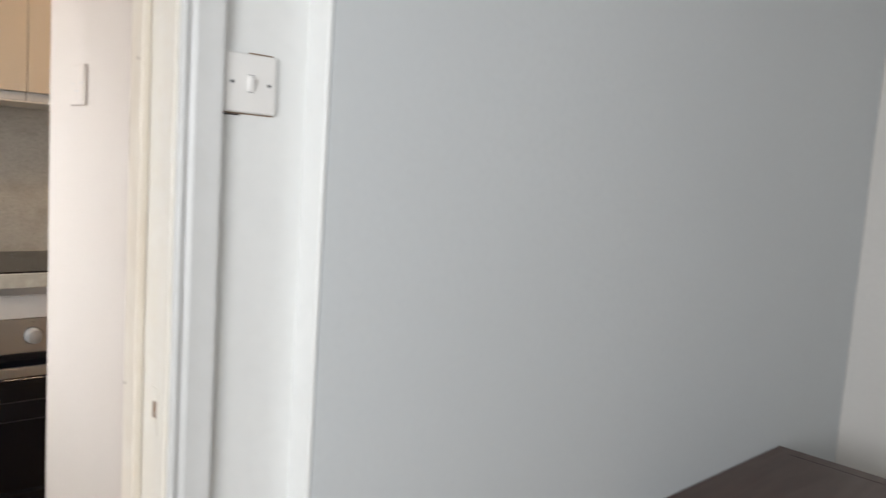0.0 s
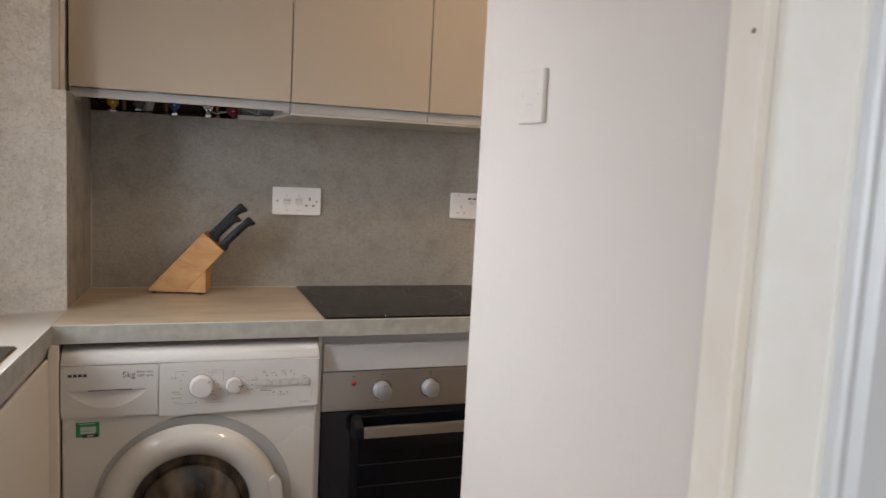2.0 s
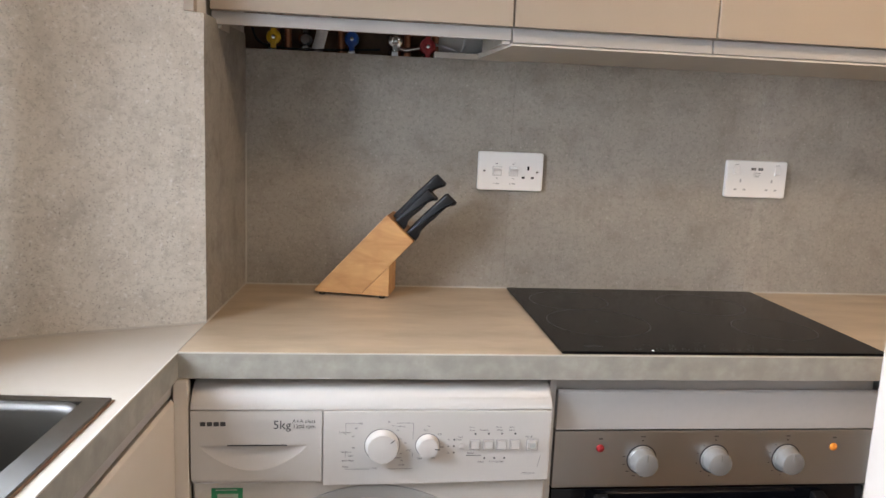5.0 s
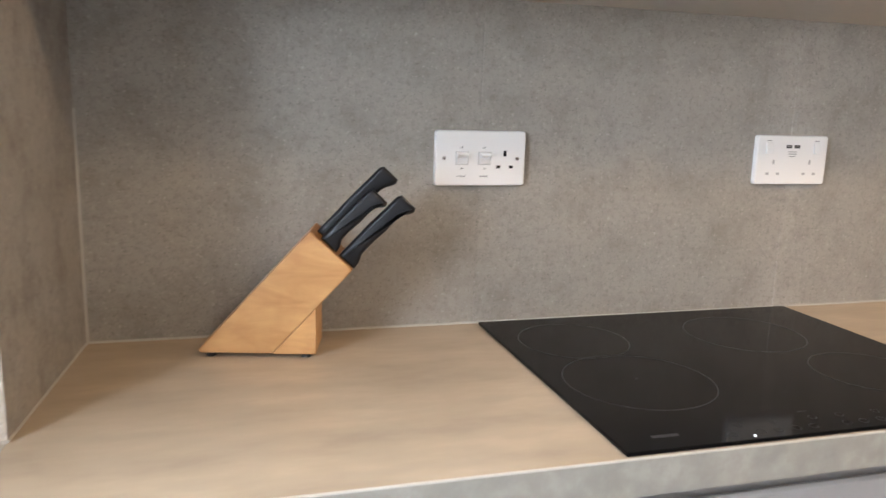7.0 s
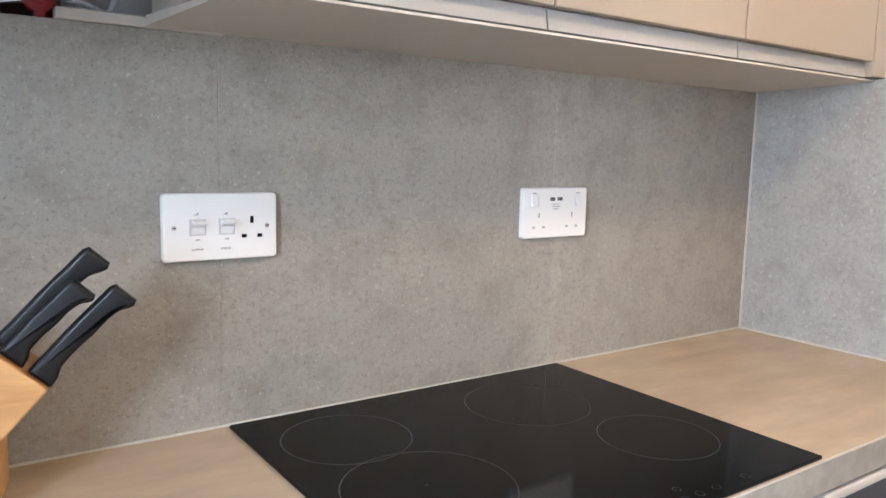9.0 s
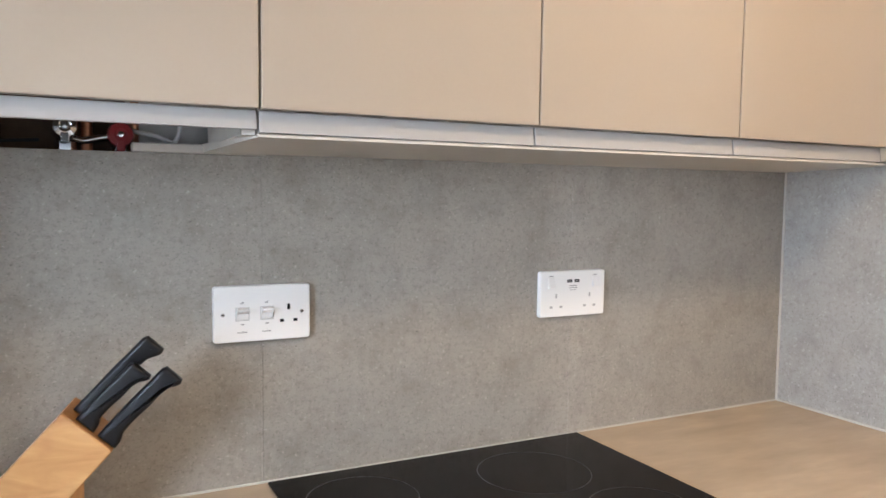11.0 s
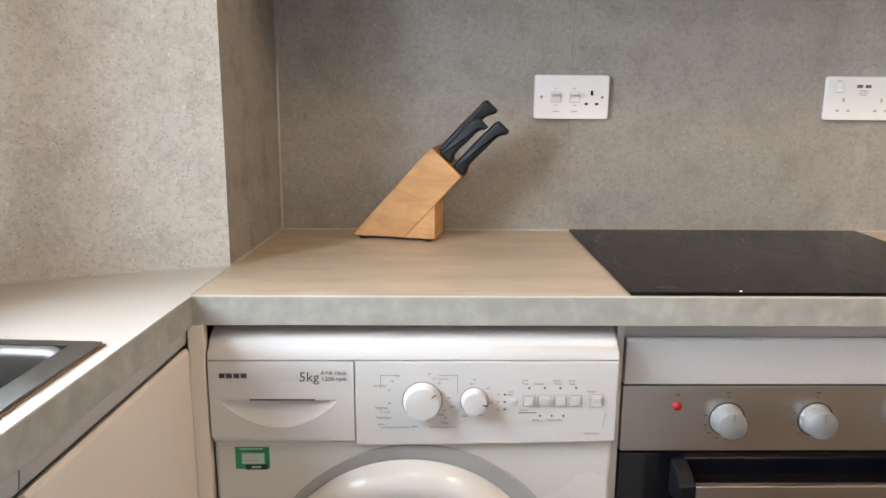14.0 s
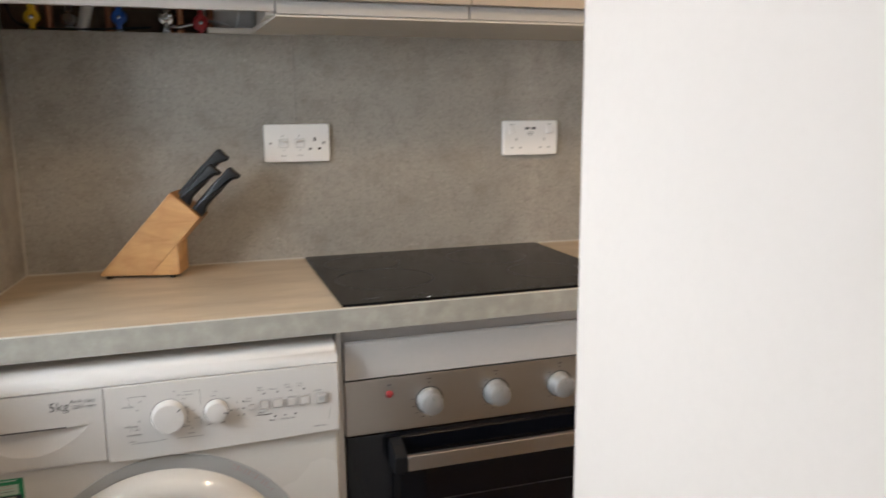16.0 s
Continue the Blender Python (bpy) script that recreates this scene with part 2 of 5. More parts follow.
GREEN = plain("green_sticker", (0.02, 0.22, 0.09), 0.5)
PAPER = plain("sticker_paper", (0.38, 0.46, 0.37), 0.6)
NAVY = plain("navy_sticker", (0.012, 0.016, 0.035), 0.4)
RINGM = plain("hob_print", (0.022, 0.022, 0.024), 0.35)
SILICONE = plain("silicone_bead", (0.47, 0.45, 0.41), 0.45)
CLOTH = surface("white_curtain", (0.78, 0.76, 0.72), (0.74, 0.71, 0.66), 0.9, scale=9, fine=300, bump=0.1)
WINDOWPVC = plain("white_window_frame", (0.80, 0.80, 0.79), 0.35)
AMBER = plain("amber_lens", (0.75, 0.26, 0.03), 0.3)
WHITEDOT, WD_N, WD_L, WD_B = material("white_led")
WD_B.inputs["Emission Color"].default_value = (1, 1, 1, 1)
WD_B.inputs["Emission Strength"].default_value = 1.5
SHADE, SH_N, SH_L, SH_B = material("lamp_diffuser")
SH_B.inputs["Base Color"].default_value = (0.85, 0.8, 0.7, 1)
SH_B.inputs["Emission Color"].default_value = (1, 0.75, 0.5, 1)
SH_B.inputs["Emission Strength"].default_value = 1.0
PANE, PA_N, PA_L, PA_B = material("clear_glass")
PA_B.inputs["Transmission Weight"].default_value = 1.0
PA_B.inputs["Roughness"].default_value = 0.0
PA_B.inputs["IOR"].default_value = 1.45


def brushed(name, base, rough, along):
    m, n, l, b = material(name)
    tex, mp, no = n.new("ShaderNodeTexCoord"), n.new("ShaderNodeMapping"), n.new("ShaderNodeTexNoise")
    mp.inputs["Scale"].default_value = along
    no.inputs["Scale"].default_value, no.inputs["Detail"].default_value = 5, 4
    l.new(tex.outputs["Object"], mp.inputs[0])
    l.new(mp.outputs[0], no.inputs["Vector"])
    r = n.new("ShaderNodeMapRange")
    r.inputs["To Min"].default_value, r.inputs["To Max"].default_value = rough - 0.07, rough + 0.09
    l.new(no.outputs[0], r.inputs["Value"])
    l.new(r.outputs[0], b.inputs["Roughness"])
    bu = n.new("ShaderNodeBump")
    bu.inputs["Strength"].default_value, bu.inputs["Distance"].default_value = 0.06, 0.001
    l.new(no.outputs[0], bu.inputs["Height"])
    l.new(bu.outputs[0], b.inputs["Normal"])
    b.inputs["Base Color"].default_value = (*base, 1)
    b.inputs["Metallic"].default_value = 1.0
    b.inputs["Anisotropic"].default_value = 0.6
    return m


STEEL = brushed("brushed_steel", (0.50, 0.48, 0.455), 0.32, (1, 1, 90))
SATIN = brushed("satin_knob", (0.27, 0.267, 0.262), 0.48, (60, 60, 1))
SATIN.node_tree.nodes["Principled BSDF"].inputs["Metallic"].default_value = 0.35
SATIN.node_tree.nodes["Principled BSDF"].inputs["Anisotropic"].default_value = 0.0
SINKM = brushed("stainless_sink", (0.22, 0.215, 0.205), 0.46, (8, 8, 8))


def block_wood(name="beech_block", turn=48, pale=1.0):
    m, n, l, b = material(name)
    tex, mp = n.new("ShaderNodeTexCoord"), n.new("ShaderNodeMapping")
    mp.inputs["Rotation"].default_value = (0, radians(turn), 0)
    mp.inputs["Scale"].default_value = (4, 9, 15)
    no, wv = n.new("ShaderNodeTexNoise"), n.new("ShaderNodeTexNoise")
    no.inputs["Scale"].default_value, no.inputs["Detail"].default_value, no.inputs["Distortion"].default_value = 2.2, 6, 0.8
    wv.inputs["Scale"].default_value, wv.inputs["Detail"].default_value = 14, 4
    l.new(tex.outputs["Object"], mp.inputs[0])
    l.new(mp.outputs[0], no.inputs["Vector"])
    l.new(tex.outputs["Object"], wv.inputs["Vector"])
    cr = n.new("ShaderNodeValToRGB")
    cr.color_ramp.elements[0].position, cr.color_ramp.elements[0].color = 0.3, (0.41 * pale, 0.205 * pale, 0.072 * pale, 1)
    cr.color_ramp.elements[1].position, cr.color_ramp.elements[1].color = 0.7, (0.62 * pale, 0.365 * pale, 0.15 * pale, 1)
    l.new(no.outputs[0], cr.inputs[0])
    mx = n.new("ShaderNodeMix")
    mx.data_type = "RGBA"
    r = n.new("ShaderNodeMapRange")
    r.inputs["From Min"].default_value, r.inputs["From Max"].default_value, r.inputs["To Max"].default_value = 0.5, 0.75, 0.6
    l.new(wv.outputs[0], r.inputs["Value"])
    l.new(r.outputs[0], mx.inputs["Factor"])
    l.new(cr.outputs[0], mx.inputs["A"])
    mx.inputs["B"].default_value = (0.36, 0.155, 0.052, 1)
    l.new(mx.outputs["Result"], b.inputs["Base Color"])
    b.inputs["Roughness"].default_value = 0.42
    bu = n.new("ShaderNodeBump")
    bu.inputs["Strength"].default_value, bu.inputs["Distance"].default_value = 0.12, 0.002
    l.new(no.outputs[0], bu.inputs["Height"])
    l.new(bu.outputs[0], b.inputs["Normal"])
    return m


WOOD = block_wood(turn=-46)
WOOD_UP = block_wood("beech_wedge", 84, 1.08)


# ---- mesh helpers ----
def box(bm, x0, x1, y0, y1, z0, z1, bevel=0.0, seg=2):
    made = bmesh.ops.create_cube(bm, size=1.0)["verts"]
    for v in made:
        v.co = Vector((x0 + (v.co.x + 0.5) * (x1 - x0), y0 + (v.co.y + 0.5) * (y1 - y0), z0 + (v.co.z + 0.5) * (z1 - z0)))
    if bevel:
        edges = list({e for v in made for e in v.link_edges})
        bmesh.ops.bevel(bm, geom=edges, offset=bevel, segments=seg, affect="EDGES", profile=0.5)
    return bm


def prism(bm, points, axis, a, b, bevel=0.0, seg=2):
    """A closed outline swept from a to b along axis: 'y' takes (x, z), 'x' takes (y, z), 'z' takes (x, y)."""
    def at(p, s):
        return {"y": (p[0], s, p[1]), "x": (s, p[0], p[1]), "z": (p[0], p[1], s)}[axis]
    lo = [bm.verts.new(at(p, a)) for p in points]
    hi = [bm.verts.new(at(p, b)) for p in points]
    faces = [bm.faces.new(lo), bm.faces.new(hi[::-1])]
    k = len(points)
    for i in range(k):
        faces.append(bm.faces.new((lo[i], hi[i], hi[(i + 1) % k], lo[(i + 1) % k])))
    bmesh.ops.recalc_face_normals(bm, faces=faces)
    if bevel:
        edges = list({e for f in faces for e in f.edges})
        bmesh.ops.bevel(bm, geom=edges, offset=bevel, segments=seg, affect="EDGES", profile=0.5)
    return bm


def lathe(bm, profile, centre, axis="y", steps=48):
    """Turns (radius, along) about an axis through centre; 'y' grows towards -y."""
    rings = []
    for r, s in profile:
        ring = []
        for i in range(steps):
            a = 2 * math.pi * i / steps
            c, q = r * math.cos(a), r * math.sin(a)
            p = {"y": (c, -s, q), "z": (c, q, s), "x": (s, c, q)}[axis]
            ring.append(bm.verts.new(Vector(centre) + Vector(p)))
        rings.append(ring)
    faces = []
    for a, b in zip(rings, rings[1:]):
        for i in range(steps):
            faces.append(bm.faces.new((a[i], a[(i + 1) % steps], b[(i + 1) % steps], b[i])))
    for ring, (r, s) in ((rings[0], profile[0]), (rings[-1], profile[-1])):
        if r > 1e-5:
            faces.append(bm.faces.new(ring))
    bmesh.ops.recalc_face_normals(bm, faces=faces)
    return bm


def tube(bm, points, radius, steps=14, radii=None):
    """A round pipe through points."""
    pts = [Vector(p) for p in points]
    rings = []
    up = Vector((0.13, 0.31, 0.94))
    for i, p in enumerate(pts):
        d = (pts[min(i + 1, len(pts) - 1)] - pts[max(i - 1, 0)]).normalized()
        side = d.cross(up).normalized()
        top = side.cross(d)
        r = radii[i] if radii else radius
        rings.append([bm.verts.new(p + r * (math.cos(a) * side + math.sin(a) * top)) for a in [2 * math.pi * k / steps for k in range(steps)]])
    for a, b in zip(rings, rings[1:]):
        for i in range(steps):
            bm.faces.new((a[i], a[(i + 1) % steps], b[(i + 1) % steps], b[i]))
    bm.faces.new(rings[0])
    bm.faces.new(rings[-1])
    bmesh.ops.recalc_face_normals(bm, faces=bm.faces)
    return bm


def curve_points(points, n=24):
    """A smooth way through the points."""
    p = [Vector(q) for q in points]
    p = [2 * p[0] - p[1]] + p + [2 * p[-1] - p[-2]]
    out = []
    for i in range(1, len(p) - 2):
        for k in range(n):
            t = k / n
            out.append(0.5 * (2 * p[i] + (p[i + 1] - p[i - 1]) * t + (2 * p[i - 1] - 5 * p[i] + 4 * p[i + 1] - p[i + 2]) * t * t
                              + (3 * p[i] - p[i - 1] - 3 * p[i + 1] + p[i + 2]) * t ** 3))
    return out + [p[-2]]


def ribbon_ring(bm, centre, r, w, z, steps=72, normal="z", start=0.0, end=360.0):
    """A thin flat ring or arc laid on a surface."""
    vs = []
    for i in range(steps + 1):
        a = radians(start + (end - start) * i / steps)
        row = []
        for q in (r - w / 2, r + w / 2):
            c, s = q * math.cos(a), q * math.sin(a)
            row.append(bm.verts.new((centre[0] + c, centre[1] + s, z) if normal == "z" else (centre[0] + c, z, centre[1] + s)))
        vs.append(row)
    for a, b in zip(vs, vs[1:]):
        bm.faces.new((a[0], a[1], b[1], b[0]))
    bmesh.ops.recalc_face_normals(bm, faces=bm.faces)
    return bm


def part(name, bm, mat, parent=None, label="", smooth=False, kind=""):
    me = bpy.data.meshes.new(name)
    bm.to_mesh(me)
    bm.free()
    me.materials.append(mat)
    if smooth:
        for f in me.polygons:
            f.use_smooth = True
        me.set_sharp_from_angle(angle=radians(38))
    ob = new(name, me)
    if parent is not None:
        ob.parent = parent
    return tagged(ob, label, kind=kind)


def B():
    return bmesh.new()


def thing(name, label, category, place=(0, 0, 0), group=""):
    ob = new(name)
    ob.empty_display_size = 0.05
    ob.location = place
    return tagged(ob, label, category, group)


def words(name, text, size, place, mat, parent, facing="front", space=1.0):
    """Raised lettering, 0.3 mm, from the built-in font, on a face that looks towards -y (front) or up."""
    cu = bpy.data.curves.new(name, "FONT")
    cu.body, cu.size, cu.extrude, cu.space_character = text, size, 0.00015, space
    cu.resolution_u = 2
    tmp = new(name + "_tmp", cu)
    dg = bpy.context.evaluated_depsgraph_get()
    me = bpy.data.meshes.new_from_object(tmp.evaluated_get(dg))
    bpy.data.objects.remove(tmp)
    m = Matrix.Translation(place) @ (Matrix.Rotation(radians(90), 4, "X") if facing == "front" else Matrix.Identity(4))
    me.transform(m)
    me.materials.clear()
    me.materials.append(mat)
    ob = new(name, me)
    ob.parent = parent
    return ob


def structure(name, bm, mat, label="", smooth=False):
    return part(name, bm, mat, None, label, smooth, "structure")


# ---- plan ----
WEST, EAST, BACK = -0.965, 1.15, 0.0
TOPZ, TOPLOW = 0.90, 0.857
TILE_TOP = 1.406
CEILING = 2.36
HALL_S, HALL_W, HALL_E = -5.0, -1.72, 2.68
PART_N, PART_S, BLUE_Y = -1.80, -1.93, -1.985


def walls():
    structure("floor", box(B(), -2.2, 3.2, -5.4, 0.35, -0.12, 0.0), FLOORM, "brown wood-effect laminate floor")
    structure("ceiling", box(B(), -2.2, 3.2, -5.4, 0.35, CEILING, CEILING + 0.12), CEIL, "white painted ceiling")
    structure("wall_north", box(B(), -1.3, 1.45, 0.096, 0.30, 0, CEILING), SHADOWWOOD, "rough old wall behind the tiled panels")
    structure("wall_north_upper", box(B(), 0.008, 1.3, 0.012, 0.0955, 1.42, CEILING), PAINT, "painted wall above the panels")
    structure("wall_east", box(B(), EAST + 0.012, EAST + 0.2, -1.8, 0.0955, 0, CEILING), PAINT, "white painted kitchen wall")
    # west wall with the window opening
    y0, y1, z0, z1 = -1.66, -0.56, 1.06, 2.00
    structure("wall_west_low", box(B(), WEST - 0.22, WEST, PART_N, 0.0955, 0, z0), CONCRETE_PALE_LIT, "concrete-look wall below the window")
    structure("wall_west_high", box(B(), WEST - 0.22, WEST, PART_N, 0.0955, z1, CEILING), PAINT, "painted wall over the window")
    structure("wall_west_side", box(B(), WEST - 0.22, WEST, PART_N, y0, z0, z1), PAINT, "painted wall beside the window")
    structure("wall_west_end", box(B(), WEST - 0.22, WEST, y1, 0.0955, z0, z1), CONCRETE_PALE_LIT, "concrete-look wall beside the window")
    w = structure("window_1", box(B(), WEST - 0.20, WEST + 0.012, y0, y1, z0 - 0.022, z0, 0.004), WINDOWPVC, "white window sill board")
    for name, dims in (("frame", (y0, y1, z0, z0 + 0.05)), ("frame", (y0, y1, z1 - 0.05, z1)), ("frame", (y0, y0 + 0.05, z0 + 0.05, z1 - 0.05)),
                       ("frame", (y1 - 0.05, y1, z0 + 0.05, z1 - 0.05)), ("mullion", (-1.135, -1.085, z0 + 0.05, z1 - 0.05))):
        part(name, box(B(), WEST - 0.185, WEST - 0.13, dims[0] + 0.001, dims[1] - 0.001, dims[2], dims[3], 0.004), WINDOWPVC, w)
    for a, b in ((y0 + 0.05, -1.135), (-1.085, y1 - 0.05)):
        g = part("pane", box(B(), WEST - 0.16, WEST - 0.154, a, b, z0 + 0.05, z1 - 0.05), PANE, w)
        g.visible_shadow = False
    # partition between the kitchen and the room, with the door opening
    L, R, H = -0.70, 0.112, 2.03
    structure("wall_partition_left", box(B(), HALL_W - 0.1, L, PART_S, PART_N, 0, CEILING), PAINT, "white painted partition")
    structure("wall_partition_right", box(B(), R, 0.3118, PART_S, PART_N, 0, CEILING), SWITCHPAINT, "white painted partition")
    structure("wall_partition_over", box(B(), L, R, PART_S, PART_N, H + 0.03, CEILING), PAINT, "painted wall over the doorway")
    structure("wall_room_corner", box(B(), 0.312, 0.3216, BLUE_Y, PART_S + 0.006, 0, CEILING, 0.004, 3), SWITCHPAINT, "white painted wall corner")
    structure("wall_room_north", box(B(), 0.322, HALL_E + 0.2, BLUE_Y, PART_S + 0.006, 0, CEILING), BLUEPAINT, "pale blue-grey painted wall")
    structure("wall_room_north_back", box(B(), 0.318, HALL_E + 0.2, PART_S + 0.007, PART_N, 0, CEILING), PAINT, "plain wall core")
    # the white stub wall inside the kitchen
    structure("wall_stub", box(B(), 0.201, 0.300, PART_N + 0.001, -0.968, 0, CEILING, 0.005, 3), STUBPAINT, "white painted stub wall with worn edge")
    # room on the near side
    structure("wall_room_east", box(B(), HALL_E, HALL_E + 0.2, HALL_S, BLUE_Y - 0.001, 0, CEILING), PAINT, "white painted room wall")
    structure("wall_room_south", box(B(), HALL_W, HALL_E, HALL_S - 0.2, HALL_S, 0, CEILING), BLUEPAINT, "painted room wall")
    a, b, lo, hi = -4.25, -2.85, 0.85, 2.15
    structure("wall_room_west_low", box(B(), HALL_W - 0.2, HALL_W, HALL_S, PART_S, 0, lo), BLUEPAINT, "painted room wall")
    structure("wall_room_west_high", box(B(), HALL_W - 0.2, HALL_W, HALL_S, PART_S, hi, CEILING), BLUEPAINT, "painted room wall")
    structure("wall_room_west_near", box(B(), HALL_W - 0.2, HALL_W, HALL_S, a, lo, hi), BLUEPAINT, "painted room wall")
    structure("wall_room_west_far", box(B(), HALL_W - 0.2, HALL_W, b, PART_S, lo, hi), BLUEPAINT, "painted room wall")
    w2 = structure("window_2", box(B(), HALL_W - 0.19, HALL_W + 0.02, a, b, lo - 0.025, lo, 0.004), WINDOWPVC, "white window sill board")
    for dims in ((a, b, lo, lo + 0.05), (a, b, hi - 0.05, hi), (a, a + 0.05, lo + 0.05, hi - 0.05), (b - 0.05, b, lo + 0.05, hi - 0.05)):
        part("frame", box(B(), HALL_W - 0.17, HALL_W - 0.11, dims[0] + 0.001, dims[1] - 0.001, dims[2], dims[3], 0.004), WINDOWPVC, w2)
    g = part("pane", box(B(), HALL_W - 0.146, HALL_W - 0.14, a + 0.05, b - 0.05, lo + 0.05, hi - 0.05), PANE, w2)
    g.visible_shadow = False
    structure("ground", box(B(), -60, 60, -60, 60, -0.6, -0.5), FLOORM, "ground outside")


def joinery():
    """The door lining, its stop, the rebate and the moulded architraves."""
    R, L, H = 0.112, -0.70, 2.03
    d = structure("door_1", box(B(), 0.098, R - 0.0005, PART_S - 0.002, PART_N + 0.004, 0, H, 0.0025), GLOSSPAINT, "gloss-painted door lining with chipped edges")
    part("door_lining", box(B(), L + 0.0005, L + 0.014, PART_S - 0.002, PART_N + 0.004, 0, H, 0.0025), GLOSSPAINT, d)
    part("lining_head", box(B(), L, R, PART_S - 0.002, PART_N + 0.004, H + 0.0005, H + 0.028, 0.0025), GLOSSPAINT, d)
    part("door_stop", box(B(), 0.084, 0.0978, -1.851, PART_N - 0.006, 0, H - 0.001, 0.003), OLDPAINT, d, "aged cream painted stop")
    part("door_stop", box(B(), L + 0.0142, L + 0.028, -1.851, PART_N - 0.006, 0, H - 0.001, 0.003), OLDPAINT, d)
    part("strike_plate", box(B(), 0.0966, 0.0979, -1.910, -1.884, 0.872, 0.942, 0.0006), GLOSSPAINT, d, "painted-over strike plate")
    part("strike_hole", box(B(), 0.0961, 0.0965, -1.904, -1.893, 0.897, 0.922), SEALBROWN, d)
    for z, y in ((1.423, -1.838), (0.93, -1.812)):
        part("paint_chip", lathe(B(), [(0.0, 0.0005), (0.0018, 0.0003), (0.0026, 0.0)], (0.0838, y, z), "x", 12), SHADOWWOOD, d)
    # ogee architrave beside the opening: (x, y) outline swept up
    prof = [(0.104, PART_S), (0.104, -1.941), (0.107, -1.944), (0.112, -1.944), (0.1135, -1.9415), (0.117, -1.9405),
            (0.120, -1.943), (0.124, -1.9475), (0.150, -1.9500), (0.156, -1.9525), (0.161, -1.9525), (0.164, -1.949), (0.164, PART_S)]
    t = structure("trim", prism(B(), prof, "z", 0, H + 0.065), ARCHPAINT, "white moulded architrave", True)
    mirrored = [(L - (x - 0.104) + 0.008, y) for x, y in prof]
    part("architrave", prism(B(), mirrored, "z", 0, H + 0.065), ARCHPAINT, t, smooth=True)
    part("architrave_head", box(B(), L + 0.008, 0.104, -1.951, PART_S, H + 0.006, H + 0.065, 0.004), ARCHPAINT, t)
    # kitchen side
    k = structure("trim_kitchen", box(B(), 0.106, 0.160, PART_N + 0.0045, PART_N + 0.018, 0, H + 0.05, 0.004), OLDPAINT, "aged cream architrave")
    # caulk groove between architrave and wall
    structure("trim_gap", box(B(), 0.1642, 0.1685, -1.9325, PART_S, 0, H + 0.06), GREYP, "shadow gap beside the architrave")
    structure("baseboard", box(B(), 0.325, HALL_E, BLUE_Y - 0.016, BLUE_Y - 0.0005, 0, 0.12, 0.004), GLOSSPAINT, "white skirting board")
    structure("baseboard_stub", box(B(), 0.186, 0.2005, -1.79, -0.968, 0, 0.10, 0.004), GLOSSPAINT, "white skirting board")


